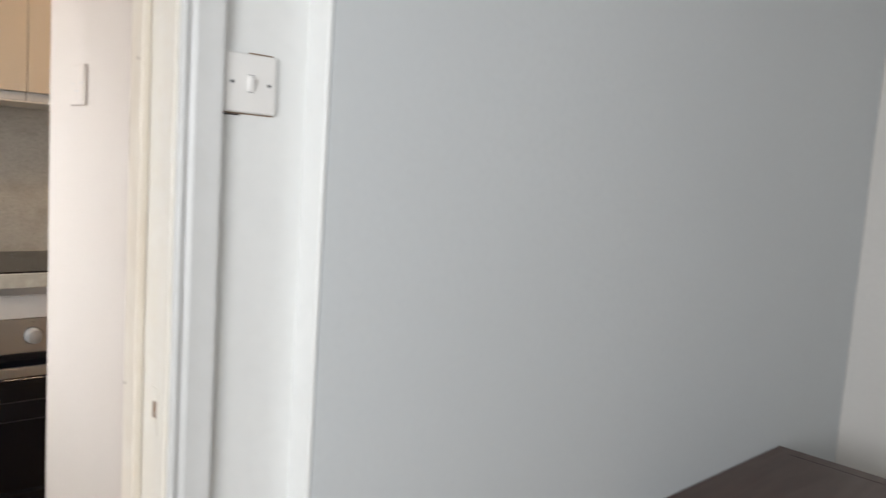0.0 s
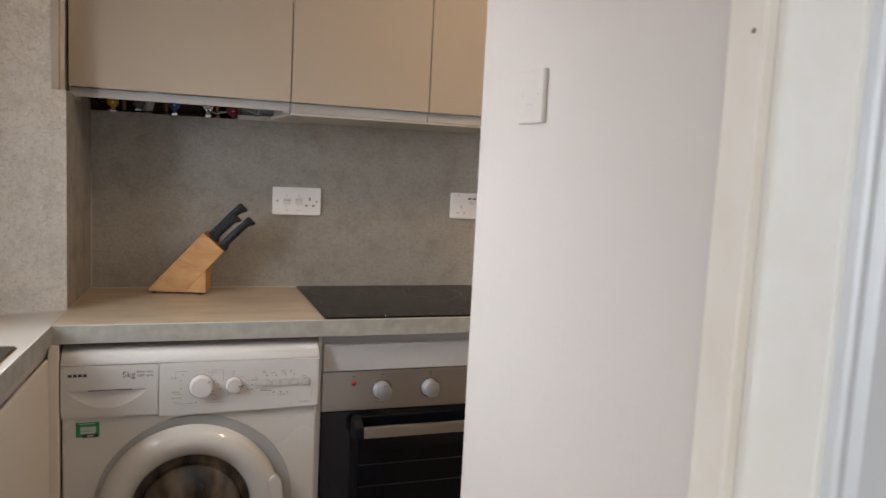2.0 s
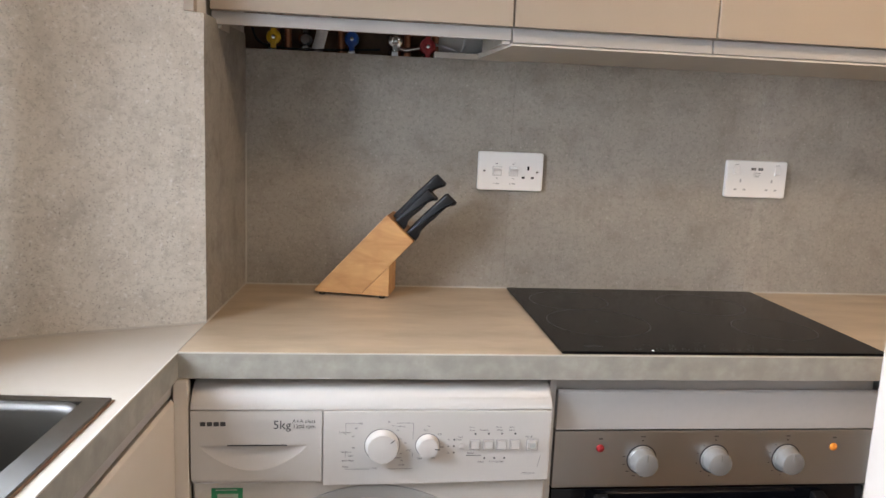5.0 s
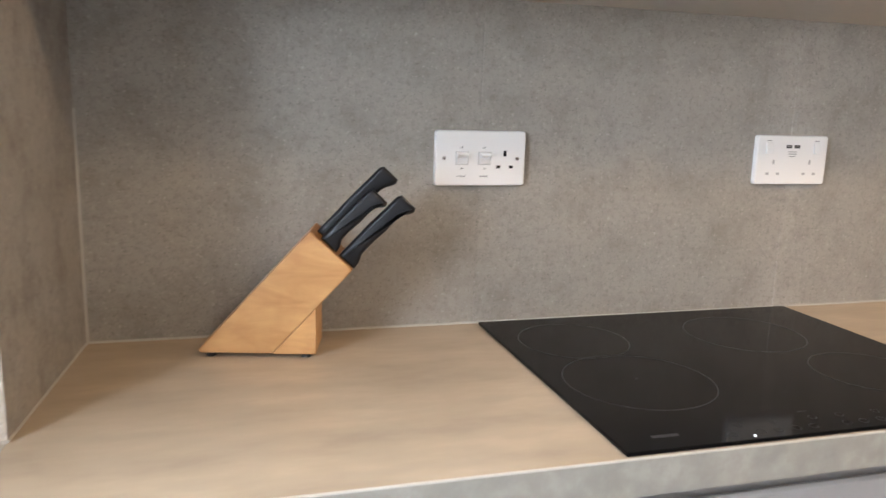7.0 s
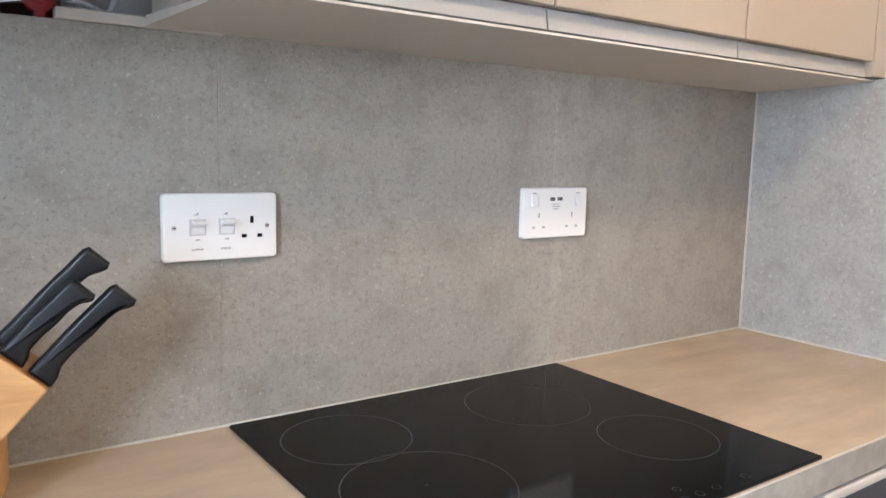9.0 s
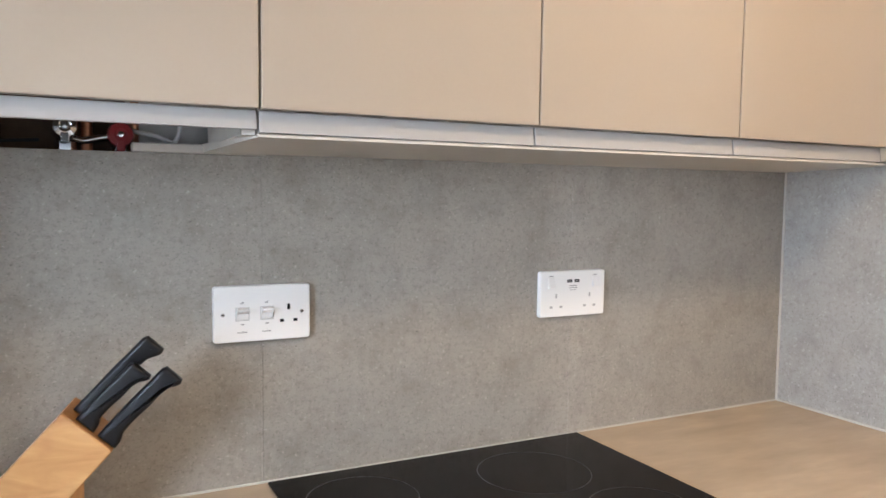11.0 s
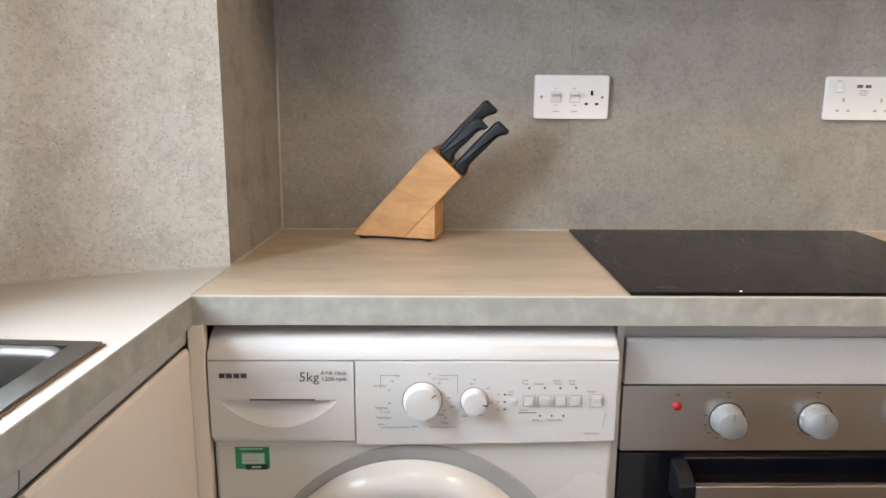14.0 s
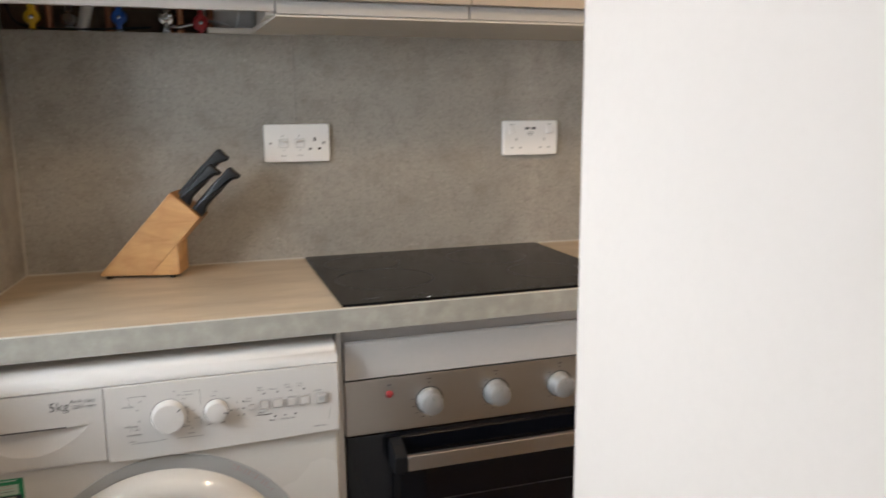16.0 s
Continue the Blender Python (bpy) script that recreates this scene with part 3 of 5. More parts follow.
def panels():
    """The concrete-look wall panels with their seams."""
    for i, (a, b, top) in enumerate(((-0.5985, -0.0040, TILE_TOP), (-0.0033, 0.5752, 1.4160), (0.5758, EAST, 1.4160))):
        structure("panel_north_%d" % (i + 1), box(B(), a, b, BACK, 0.0115, TOPZ - 0.03, top, 0.0008, 1), CONCRETE, "grey-brown concrete-look splashback panel")
    for x in (-0.0037, 0.5755):
        structure("panel_joint", box(B(), x - 0.0006, x + 0.0006, 0.0009, 0.0110, TOPZ, 1.405), CONCRETE, "fine joint between the panels")
    structure("panel_backing", box(B(), -0.598, EAST, 0.0118, 0.030, 0.0, 1.405), SHADOWWOOD, "batten wall behind the panels")
    structure("panel_east", box(B(), EAST, EAST + 0.0115, -0.99, -0.0005, TOPZ - 0.03, 1.421, 0.0008, 1), CONCRETE_SIDE, "grey concrete-look side panel")
    # slanted pier: outline in plan
    px, py, qx, qy = -0.6055, -0.322, -0.962, -0.462
    rx = -0.5825
    face = [(px, py), (rx, -0.0004), (rx - 0.012, -0.0004), (px - 0.012, py + 0.008)]
    def out(p, q, s):
        return (p[0] + s * (q[0] - p[0]), p[1] + s * (q[1] - p[1]))
    P, Q = (px, py), (qx, qy)
    pier = structure("pier", prism(B(), [(px - 0.0165, py + 0.012), (rx - 0.0165, -0.0005), (rx - 0.0165, 0.0955), (WEST + 0.0005, 0.0955), (WEST + 0.0005, qy + 0.014)], "z", 0, CEILING), PAINT, "boxed-out corner pier")
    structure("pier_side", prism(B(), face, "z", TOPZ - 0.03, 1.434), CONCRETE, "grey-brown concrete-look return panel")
    front = [P, (px - 0.012, py + 0.0078), (qx, qy + 0.0125), Q]
    nx, ny = out(P, Q, 0.038)
    notched = [(nx, ny), (nx - 0.010, ny + 0.0080), (qx, qy + 0.0125), Q]
    structure("pier_front", prism(B(), front, "z", TOPZ - 0.03, 1.4338), CONCRETE_PALE_LIT, "pale concrete-look pier panel with window light in its colour")
    structure("pier_front_notched", prism(B(), notched, "z", 1.4338, 1.4916), CONCRETE_PALE_LIT, "pale concrete-look pier panel with window light in its colour, notched for the cabinet")
    structure("pier_front_upper", prism(B(), [(x, y + (0.0006 if i in (0, 3) else 0)) for i, (x, y) in enumerate(notched)], "z", 1.4920, CEILING), CONCRETE_PALE_LIT, "pale concrete-look upper pier panel with window light in its colour")
    # silicone along the worktop and up the corners
    def bead(name, pts, r=0.0021):
        structure(name, tube(B(), pts, r, 8), SILICONE, "pale silicone bead", True)
    rnd = random.Random(5)
    bead("seal", [(x, -0.0005 + rnd.uniform(-0.0005, 0.0005), TOPZ + 0.0008) for x in np.linspace(-0.582, EAST, 40)])
    bead("seal_east", [(EAST, y, TOPZ + 0.001) for y in np.linspace(-0.5, 0, 12)], 0.003)
    bead("seal_corner", [(EAST - 0.0005, -0.0005, z) for z in np.linspace(TOPZ, 1.415, 12)], 0.003)
    bead("seal_corner_west", [(-0.5815, -0.0008, z) for z in np.linspace(TOPZ, 1.23, 12)], 0.0022)
    bead("seal_pier", [out(P, Q, s) + (TOPZ + 0.0008,) for s in np.linspace(0, 1, 12)], 0.0022)
    bead("seal_return", [out(P, (rx, 0.0), s) + (TOPZ + 0.0008,) for s in np.linspace(0, 1, 12)], 0.0018)
    structure("panel_trim", box(B(), -0.185, 0.004, -0.004, 0.018, 1.4065, 1.4195, 0.002), CARCASS, "pale ledge strip over the panel")


# ---- sink run numbers ----
SINK = (-0.908, -0.638, -1.123, -0.705)   # x0, x1, y0, y1 before the run is turned
PIVOT, RUN_TURN = Vector((-0.618, -0.494, 0)), -3.9
RUN = Matrix.Translation(PIVOT) @ Matrix.Rotation(radians(RUN_TURN), 4, "Z") @ Matrix.Translation(-PIVOT)


def turned(x, y):
    q = RUN @ Vector((x, y, 0))
    return (q.x, q.y)


def worktops():
    x0, x1, y0, y1 = SINK
    bm = B()
    # back run, mitred to the sink run at the inner corner
    prism(bm, [(-0.6165, -0.4935), (EAST - 0.001, -0.4935), (EAST - 0.001, -0.0005), (-0.583, -0.0005), (-0.6055, -0.322)], "z", TOPLOW, TOPZ)
    w = tagged(part("worktop", bm, TOP_WARM_LIT), "mottled laminate worktop with warm lamp light in its colour and grey stone edge", "worktop", kind="")
    part("edge_band", box(B(), -0.6165, EAST - 0.001, -0.4955, -0.4937, TOPLOW, TOPZ - 0.0022), EDGE, w, "grey stone-look edge band")
    part("edge_lip", box(B(), -0.6165, EAST - 0.001, -0.4957, -0.4937, TOPZ - 0.0020, TOPZ + 0.0002), LIP, w, "cream top arris")
    bm = B()
    h = 0.014
    hbl, hbr, htr, htl = turned(x0 + h, y0 + h), turned(x1 - h, y0 + h), turned(x1 - h, y1 - h), turned(x0 + h, y1 - h)
    bx, by = turned(-0.618, -1.80)
    A, Bq, C, D, E = (WEST + 0.001, PART_N + 0.002), (bx + 0.0003, PART_N + 0.002), (-0.6180, -0.4940), (-0.6062, -0.3230), (WEST + 0.001, -0.31)
    low, high = TOPLOW, TOPZ
    for quad in ((A, Bq, hbr, hbl), (Bq, C, htr, hbr), (C, D, E, htl, htr), (E, A, hbl, htl)):
        prism(bm, quad, "z", low, high)
    bmesh.ops.remove_doubles(bm, verts=bm.verts, dist=1e-6)
    s = tagged(part("sink_worktop", bm, TOP_PALE), "pale stone-look laminate worktop with a sink cut-out", "worktop")
    e = part("edge_band", box(B(), -0.6178, -0.6160, -1.795, -0.4960, low, high - 0.0022), EDGE, s, "grey stone-look edge band")
    e.matrix_basis = RUN
    e = part("edge_lip", box(B(), -0.6178, -0.6158, -1.795, -0.4960, high - 0.0020, high + 0.0002), LIP, s, "white top arris")
    e.matrix_basis = RUN
    structure("worktop_seam", tube(B(), [(-0.6175, -0.495, TOPZ), (-0.6062, -0.322, TOPZ)], 0.00045, 6), EDGE, "joint between the worktops")


def sink():
    x0, x1, y0, y1 = SINK
    s = thing("sink", "dark grey square-edged inset kitchen sink set in the pale worktop", "sink", ((x0 + x1) / 2, (y0 + y1) / 2, TOPZ))
    ox, oy, oz = s.location
    s.matrix_basis = RUN @ Matrix.Translation((ox, oy, oz))
    z0, z1 = 0.0004, 0.0052
    a, b, c, d = x0 - ox, x1 - ox, y0 - oy, y1 - oy
    r = 0.030
    bm = B()
    rb = 0.016
    for q in ((a, b, c, c + r), (a, b, d - rb, d), (a, a + r, c + r, d - rb), (b - r, b, c + r, d - rb)):
        box(bm, q[0], q[1], q[2], q[3], z0, z1)
    bmesh.ops.remove_doubles(bm, verts=bm.verts, dist=1e-5)
    part("rim", bm, SINKM, s)
    bm = B()
    for q in ((a - 0.003, b + 0.003, d, d + 0.003), (a - 0.003, b + 0.003, c - 0.003, c), (a - 0.003, a, c, d), (b, b + 0.003, c, d)):
        box(bm, q[0], q[1], q[2], q[3], 0.0002, 0.0018)
    part("sealant", bm, SEALBROWN, s, "brown aged sealant line")
    # tapered bowl as an open shell with thickness
    bm = B()
    rings = []
    for dx, z in ((r, z1 - 0.001), (r + 0.006, -0.008), (r + 0.014, -0.150), (r + 0.035, -0.172), (0.10, -0.178)):
        dy = dx - 0.014
        lo = [(a + dx, c + dx), (b - dx, c + dx), (b - dx, d - dy), (a + dx, d - dy)]
        cr = min(0.022, (b - a) / 2 - dx - 0.001)
        pts = []
        for i, (sx, sy) in enumerate(((1, 1), (-1, 1), (-1, -1), (1, -1))):
            cx, cy = lo[i][0] + sx * cr, lo[i][1] + sy * cr
            base = {0: 180, 1: 270, 2: 0, 3: 90}[i]
            for k in range(5):
                an = radians(base + 22.5 * k)
                pts.append((cx + cr * math.cos(an), cy + cr * math.sin(an), z))
        rings.append([bm.verts.new(p) for p in pts])
    for q, w in zip(rings, rings[1:]):
        for i in range(20):
            bm.faces.new((q[i], q[(i + 1) % 20], w[(i + 1) % 20], w[i]))
    bm.faces.new(rings[-1])
    bmesh.ops.recalc_face_normals(bm, faces=bm.faces)
    bmesh.ops.reverse_faces(bm, faces=bm.faces)
    bowl = part("bowl", bm, SINKM, s, smooth=True)
    m = bowl.modifiers.new("thick", "SOLIDIFY")
    m.thickness, m.offset = 0.0015, -1
    part("drain", lathe(B(), [(0.0, -0.1765), (0.03, -0.1765), (0.040, -0.1745), (0.042, -0.1768)], (0, 0.0, 0), "z", 32), CHROME, s, "chrome drain", True)


def tap():
    t = thing("kitchen_tap", "chrome mixer tap with a flat lever beside the sink", "tap", (-0.925, -0.80, TOPZ))
    part("base", lathe(B(), [(0.0, 0.0), (0.026, 0.0), (0.026, 0.006), (0.022, 0.010), (0.021, 0.085), (0.019, 0.095), (0, 0.097)], (0, 0, 0), "z", 32), CHROME, t, smooth=True)
    pts = curve_points([(0, 0, 0.07), (0.006, 0.002, 0.13), (0.030, 0.010, 0.178), (0.075, 0.024, 0.203), (0.112, 0.031, 0.202)], 8)
    part("spout", tube(B(), pts, 0.0115, 18, [0.0135 - 0.003 * i / len(pts) for i in range(len(pts))]), CHROME, t, smooth=True)
    part("spout_head", lathe(B(), [(0.0, 0.0), (0.012, 0.0), (0.0135, 0.006), (0.0115, 0.020), (0, 0.022)], (0.106, 0.031, 0.186), "z", 24), CHROME, t, smooth=True)
    part("lever", prism(B(), [(-0.01, 0.0), (0.05, 0.010), (0.150, 0.008), (0.152, 0.012), (0.145, 0.016), (0.05, 0.021), (-0.01, 0.012)], "y", 0.018, 0.042, 0.003), CHROME, t, smooth=True).location = (-0.012, 0, 0.198)
    k = thing("sink_plug_knob", "small round chrome pop-up knob on the worktop", "knob", (-0.934, -0.612, TOPZ))
    part("stem", lathe(B(), [(0.0, 0.0), (0.017, 0.0), (0.017, 0.004), (0.008, 0.006), (0.007, 0.018), (0, 0.018)], (0, 0, 0), "z", 24), CHROME, k, smooth=True)
    part("cap", lathe(B(), [(0.0, 0.0182), (0.014, 0.0182), (0.017, 0.024), (0.016, 0.034), (0.010, 0.040), (0, 0.041)], (0, 0, 0), "z", 24), CHROME, k, smooth=True)


def curtain():
    c = thing("curtain", "white cotton curtain hanging at the side of the window", "curtain", (-0.938, -0.60, 0.985))
    bm = B()
    nz, ny = 24, 60
    rows = []
    rnd = random.Random(3)
    for j in range(nz + 1):
        z = 1.12 * j / nz
        row = []
        for i in range(ny + 1):
            s = i / ny
            y = 0.090 - 0.15 * s
            x = 0.012 * math.sin(s * 17 + 0.4 * math.sin(z * 3)) + 0.004 * math.sin(s * 7 + z * 2)
            zz = z + (0.003 * math.sin(s * 19) + 0.002 * math.sin(s * 53) if j == 0 else 0)
            row.append(bm.verts.new((x + 0.008, y + 0.004 * math.sin(z * 5 + s * 7), zz)))
        rows.append(row)
    for p, q in zip(rows, rows[1:]):
        for i in range(ny):
            bm.faces.new((p[i], p[i + 1], q[i + 1], q[i]))
    cl = part("cloth", bm, CLOTH, c, smooth=True)
    m = cl.modifiers.new("thick", "SOLIDIFY")
    m.thickness = 0.0015
    part("rail", tube(B(), [(-0.01, 0.105, 1.135), (-0.01, -1.15, 1.135)], 0.008, 12), WINDOWPVC, c, smooth=True)


def base_units():
    fx = -0.621
    gap = -0.893
    for a, b in ((gap + 0.0015, -0.5040), (-1.36, gap - 0.0015), (PART_N + 0.022, -1.363)):
        u = thing("base_cabinet", "cream base cabinet with a plain slab door and recessed handle rail", "cabinet", (0, 0, 0), "cabinets under the sink worktop")
        u.matrix_basis = RUN
        part("body", box(B(), -0.885, fx - 0.020, a, b, 0.10, 0.70), CARCASS, u)
        part("door", prism(B(), [(fx, 0.12), (fx, 0.820), (fx - 0.004, 0.826), (fx - 0.018, 0.817), (fx - 0.018, 0.12)], "y", a, b, 0.001, 1), CREAM, u, "cream slab door with a bevelled top")
        part("handle_rail", prism(B(), [(fx - 0.050, 0.715), (fx - 0.0195, 0.715), (fx - 0.0195, 0.818), (fx - 0.006, 0.830), (fx - 0.003, TOPLOW - 0.0005), (fx - 0.050, TOPLOW - 0.0005)], "y", a, b if b < -0.6 else -0.4965), GREYRAIL, u, "grey recessed handle rail")
        part("plinth", box(B(), fx - 0.06, fx - 0.045, a, b, 0.0, 0.098), CREAM, u)
    p = part("corner_post", box(B(), -0.6235, -0.6010, -0.5015, -0.480, 0.0, TOPLOW - 0.0005, 0.001, 1), CREAM)
    tagged(p, "cream corner filler post beside the washing machine", "filler panel")
    q = part("end_gable", box(B(), -0.0098, 0.0005, -0.473, -0.02, 0.0, TOPLOW - 0.0005), GREYRAIL)
    tagged(q, "thin grey gable between washing machine and oven", "panel")


def wall_units():
    fy = -0.250
    doors = ((-0.6085, -0.0655, False), (-0.0625, 0.3285, True), (0.3315, 0.7225, True), (0.7255, 1.1140, True))
    for a, b, closed in doors:
        u = thing("wall_cabinet", "cashmere beige wall cabinet with a slab door and grey grip edge", "cabinet", (0, 0, 0), "wall cabinets over the worktop")
        bm = B()
        t = 0.016
        box(bm, a, a + t, fy + 0.022, -0.0005, 1.4200, 2.15)
        box(bm, b - t, b, fy + 0.022, -0.0005, 1.4200, 2.15)
        box(bm, a + t, b - t, fy + 0.022, -0.0005, 2.134, 2.15)
        if closed:
            box(bm, a + t, b - t, fy + 0.022, -0.0005, 1.4205, 1.434)
        part("body", bm, CARCASS, u, "" if closed else "open-bottomed carcass over the pipe gap")
        part("door", box(B(), a, b, fy, fy + 0.018, 1.450, 2.16, 0.0015, 2), BEIGE, u, "beige slab door")
        if not closed:
            part("gable", box(B(), -0.6345, -0.6185, -0.3365, -0.3100, 1.4342, 2.16, 0.001, 1), BEIGE, u, "beige upright gable")
        if b > 1.1:
            part("filler", box(B(), 1.1155, EAST + 0.0115, -0.252, -0.233, 1.423, 2.16, 0.001, 1), BEIGE, u, "beige filler strip")
        low = 1.4225 if closed else 1.4262
        part("grip", prism(B(), [(fy + 0.0150, 1.4488), (fy + 0.0215, 1.4488), (fy + 0.0215, low), (fy + 0.0118, low),
                                 (fy + 0.0130, low + 0.0100)], "x", a, b, 0.0005, 1), GRIPM, u, "pale grey grip edge")
    bm = prism(B(), [(-0.0900, -0.0005), (-0.0640, fy + 0.013), (EAST - 0.001, fy + 0.013), (EAST - 0.001, -0.0005)], "z", 1.4172, 1.4204)
    for v in bm.verts:                     # the panel sags towards the wall
        if v.co.y > -0.01 and v.co.z < 1.419:
            v.co.z -= 0.0090
    r = part("underside_panel", bm, CARCASS)
    part("edge_strip", box(B(), -0.0640, EAST - 0.001, fy + 0.0122, fy + 0.0128, 1.4174, 1.4203), LIP, r, "cream front edge strip")
    tagged(r, "pale flat panel closing the underside of the wall cabinets", "panel")


def hob():
    x0, x1, y0, y1 = 0.001, 0.589, -0.492, -0.012
    h = thing("induction_hob", "black glass four-zone hob with printed rings and touch controls", "hob", ((x0 + x1) / 2, (y0 + y1) / 2, TOPZ))
    ox, oy, oz = h.location
    part("glass", box(B(), x0 - ox, x1 - ox, y0 - oy, y1 - oy, 0.0004, 0.0052, 0.0012, 2), GLASS_BLACK, h)
    part("gasket", box(B(), x0 - ox + 0.004, x1 - ox - 0.004, y0 - oy + 0.004, y1 - oy - 0.004, 0.00005, 0.00035), BLACK, h)
    z = 0.0054
    for cx, cy, r in ((0.122, -0.305, 0.098), (0.112, -0.132, 0.083), (0.400, -0.150, 0.092), (0.462, -0.338, 0.078)):
        part("zone_ring", ribbon_ring(B(), (cx - ox, cy - oy), r, 0.0014, z), RINGM, h, "thin grey printed ring")
    part("zone_mark", ribbon_ring(B(), (0.122 - ox, -0.300 - oy), 0.0016, 0.0010, z, 12), RINGM, h)
    for i, x in enumerate((0.138, 0.175, 0.198, 0.222, 0.245, 0.292, 0.315, 0.340, 0.365, 0.395, 0.450)):
        part("touch_key", ribbon_ring(B(), (x - ox, -0.476 - oy), 0.0052, 0.0009, z, 20), RINGM, h)
    for x in (0.160, 0.206, 0.262, 0.300, 0.352):
        part("touch_key", ribbon_ring(B(), (x - ox, -0.455 - oy), 0.0048, 0.0008, z, 20), RINGM, h)
    part("key_icon", box(B(), 0.255 - ox, 0.269 - ox, -0.438 - oy, -0.437 - oy, z - 0.0002, z), RINGM, h)
    part("indicator", lathe(B(), [(0.0, 0.0004), (0.0017, 0.0003), (0.0018, -0.0003), (0, -0.0003)], (0.161 - ox, -0.484 - oy, z), "z", 12), WHITEDOT, h, "lit white indicator")
    part("badge", box(B(), 0.046 - ox, 0.079 - ox, -0.466 - oy, -0.460 - oy, z - 0.0002, z), RINGM, h)


def oven():
    y = -0.475
    o = thing("built_in_oven", "stainless steel built-in oven with round knobs and black glass door", "oven", (0.298, -0.24, 0.0))
    ox, oy, oz = o.location
    def bx(name, x0, x1, y0, y1, z0, z1, mat, bev=0.0015, label="", par=None, seg=2):
        return part(name, box(B(), x0 - ox, x1 - ox, y0 - oy, y1 - oy, z0, z1, bev, seg), mat, par or o, label)
    bx("body", 0.012, 0.584, -0.455, -0.02, 0.14, 0.757, GREYP, 0)
    bx("control_panel", 0.0035, 0.5925, y, y + 0.019, 0.653, 0.757, STEEL, 0.0012, "brushed steel control panel")
    for i, x in enumerate((0.162, 0.296, 0.431)):
        k = part("knob", lathe(B(), [(0, 0.0), (0.0245, 0.0), (0.0245, 0.003), (0.0225, 0.005), (0.0215, 0.022), (0.0205, 0.0255), (0.018, 0.027), (0, 0.027)], (x - ox, y - oy - 0.0003, 0.7045), "y", 40), SATIN, o, "satin metal round knob", True)
        part("knob_ring", ribbon_ring(B(), (x - ox, 0.7045), 0.0262, 0.0022, y - oy - 0.0004, 48, "y"), INK, k)
        part("pointer", box(B(), x - 0.0005 - ox, x + 0.0005 - ox, y - oy - 0.0279, y - oy - 0.0274, 0.712, 0.724), INKGREY, k)
        n = 5 if i == 0 else 8
        for j in range(n):
            a = radians((170 + 26 * j) if i == 0 else (130 + 32 * j))
            px, pz = x + 0.033 * math.cos(a), 0.7045 + 0.033 * math.sin(a)
            w = 0.0028 if i == 0 else 0.0014
            part("dial_mark", box(B(), px - w - ox, px + w - ox, y - oy - 0.0004, y - oy - 0.0001, pz - 0.0006, pz + 0.0006), INK, o)
        part("dial_mark", box(B(), x - 0.0014 - ox, x + 0.0014 - ox, y - oy - 0.0004, y - oy - 0.0001, 0.7385, 0.7405), INK, o)
        part("dial_icon", box(B(), x - 0.004 - ox, x + 0.004 - ox, y - oy - 0.0004, y - oy - 0.0001, 0.7455, 0.7475), INKGREY, o)
    for x, mat in ((0.0855, RED), (0.520, AMBER)):
        part("pilot_light", lathe(B(), [(0, 0), (0.0072, 0.0), (0.0068, 0.002), (0.004, 0.0042), (0, 0.005)], (x - ox, y - oy - 0.0002, 0.7255), "y", 24), mat, o, "round lens", True)
        part("dial_icon", box(B(), x - 0.0035 - ox, x + 0.0035 - ox, y - oy - 0.0004, y - oy - 0.0001, 0.7415, 0.7445), INKGREY, o)
    door = bx("door", 0.0035, 0.5925, y + 0.004, y + 0.030, 0.145, 0.648, OVENGLASS, 0.002, "black glass door")
    bx("window_frame", 0.090, 0.505, y + 0.0024, y + 0.0038, 0.205, 0.585, BLACK, 0.0004, "", door, 1)
    bx("window_glass", 0.104, 0.491, y + 0.0010, y + 0.0022, 0.219, 0.571, OVENGLASS, 0.0003, "", door, 1)
    for z in (0.500, 0.440):
        bx("rack_line", 0.108, 0.487, y + 0.0004, y + 0.0009, z, z + 0.0016, RACKM, 0, "", door)
    hd = bx("handle", 0.108, 0.487, -0.520, -0.508, 0.590, 0.619, STEEL, 0.0015, "flat steel handle bar", door)
    for x in (0.082, 0.488):
        part("bracket", prism(B(), [(y + 0.0035 - oy, 0.640), (y + 0.0035 - oy, 0.585), (-0.522 - oy, 0.588), (-0.522 - oy, 0.620), (-0.500 - oy, 0.634)], "x", x - ox, x + 0.025 - ox, 0.003), BLACK, hd, "black end bracket")
    hs = thing("oven_housing", "grey filler panel and recessed rail above the oven", "filler panel", (0.3, -0.45, 0.0))
    part("filler", prism(B(), [(-0.0245, 0.7595), (-0.0245, 0.827), (-0.0200, 0.831), (-0.0085, 0.826), (-0.0085, 0.7595)], "x", -0.2955, 0.294, 0.001, 1), GREYRAIL, hs)
    part("rail", box(B(), -0.2955, 0.294, -0.0075, 0.004, 0.7595, TOPLOW - 0.0008), GREYRAIL, hs)
    for x in (-0.1755, 0.115):
        part("clip", box(B(), x - 0.005, x + 0.005, -0.016, -0.008, 0.8500, TOPLOW - 0.0009), BLACK, hs)
    p = part("plinth", box(B(), 0.0, 0.60, -0.43, -0.415, 0.0, 0.139), CREAM)
    tagged(p, "cream plinth under the oven", "plinth")


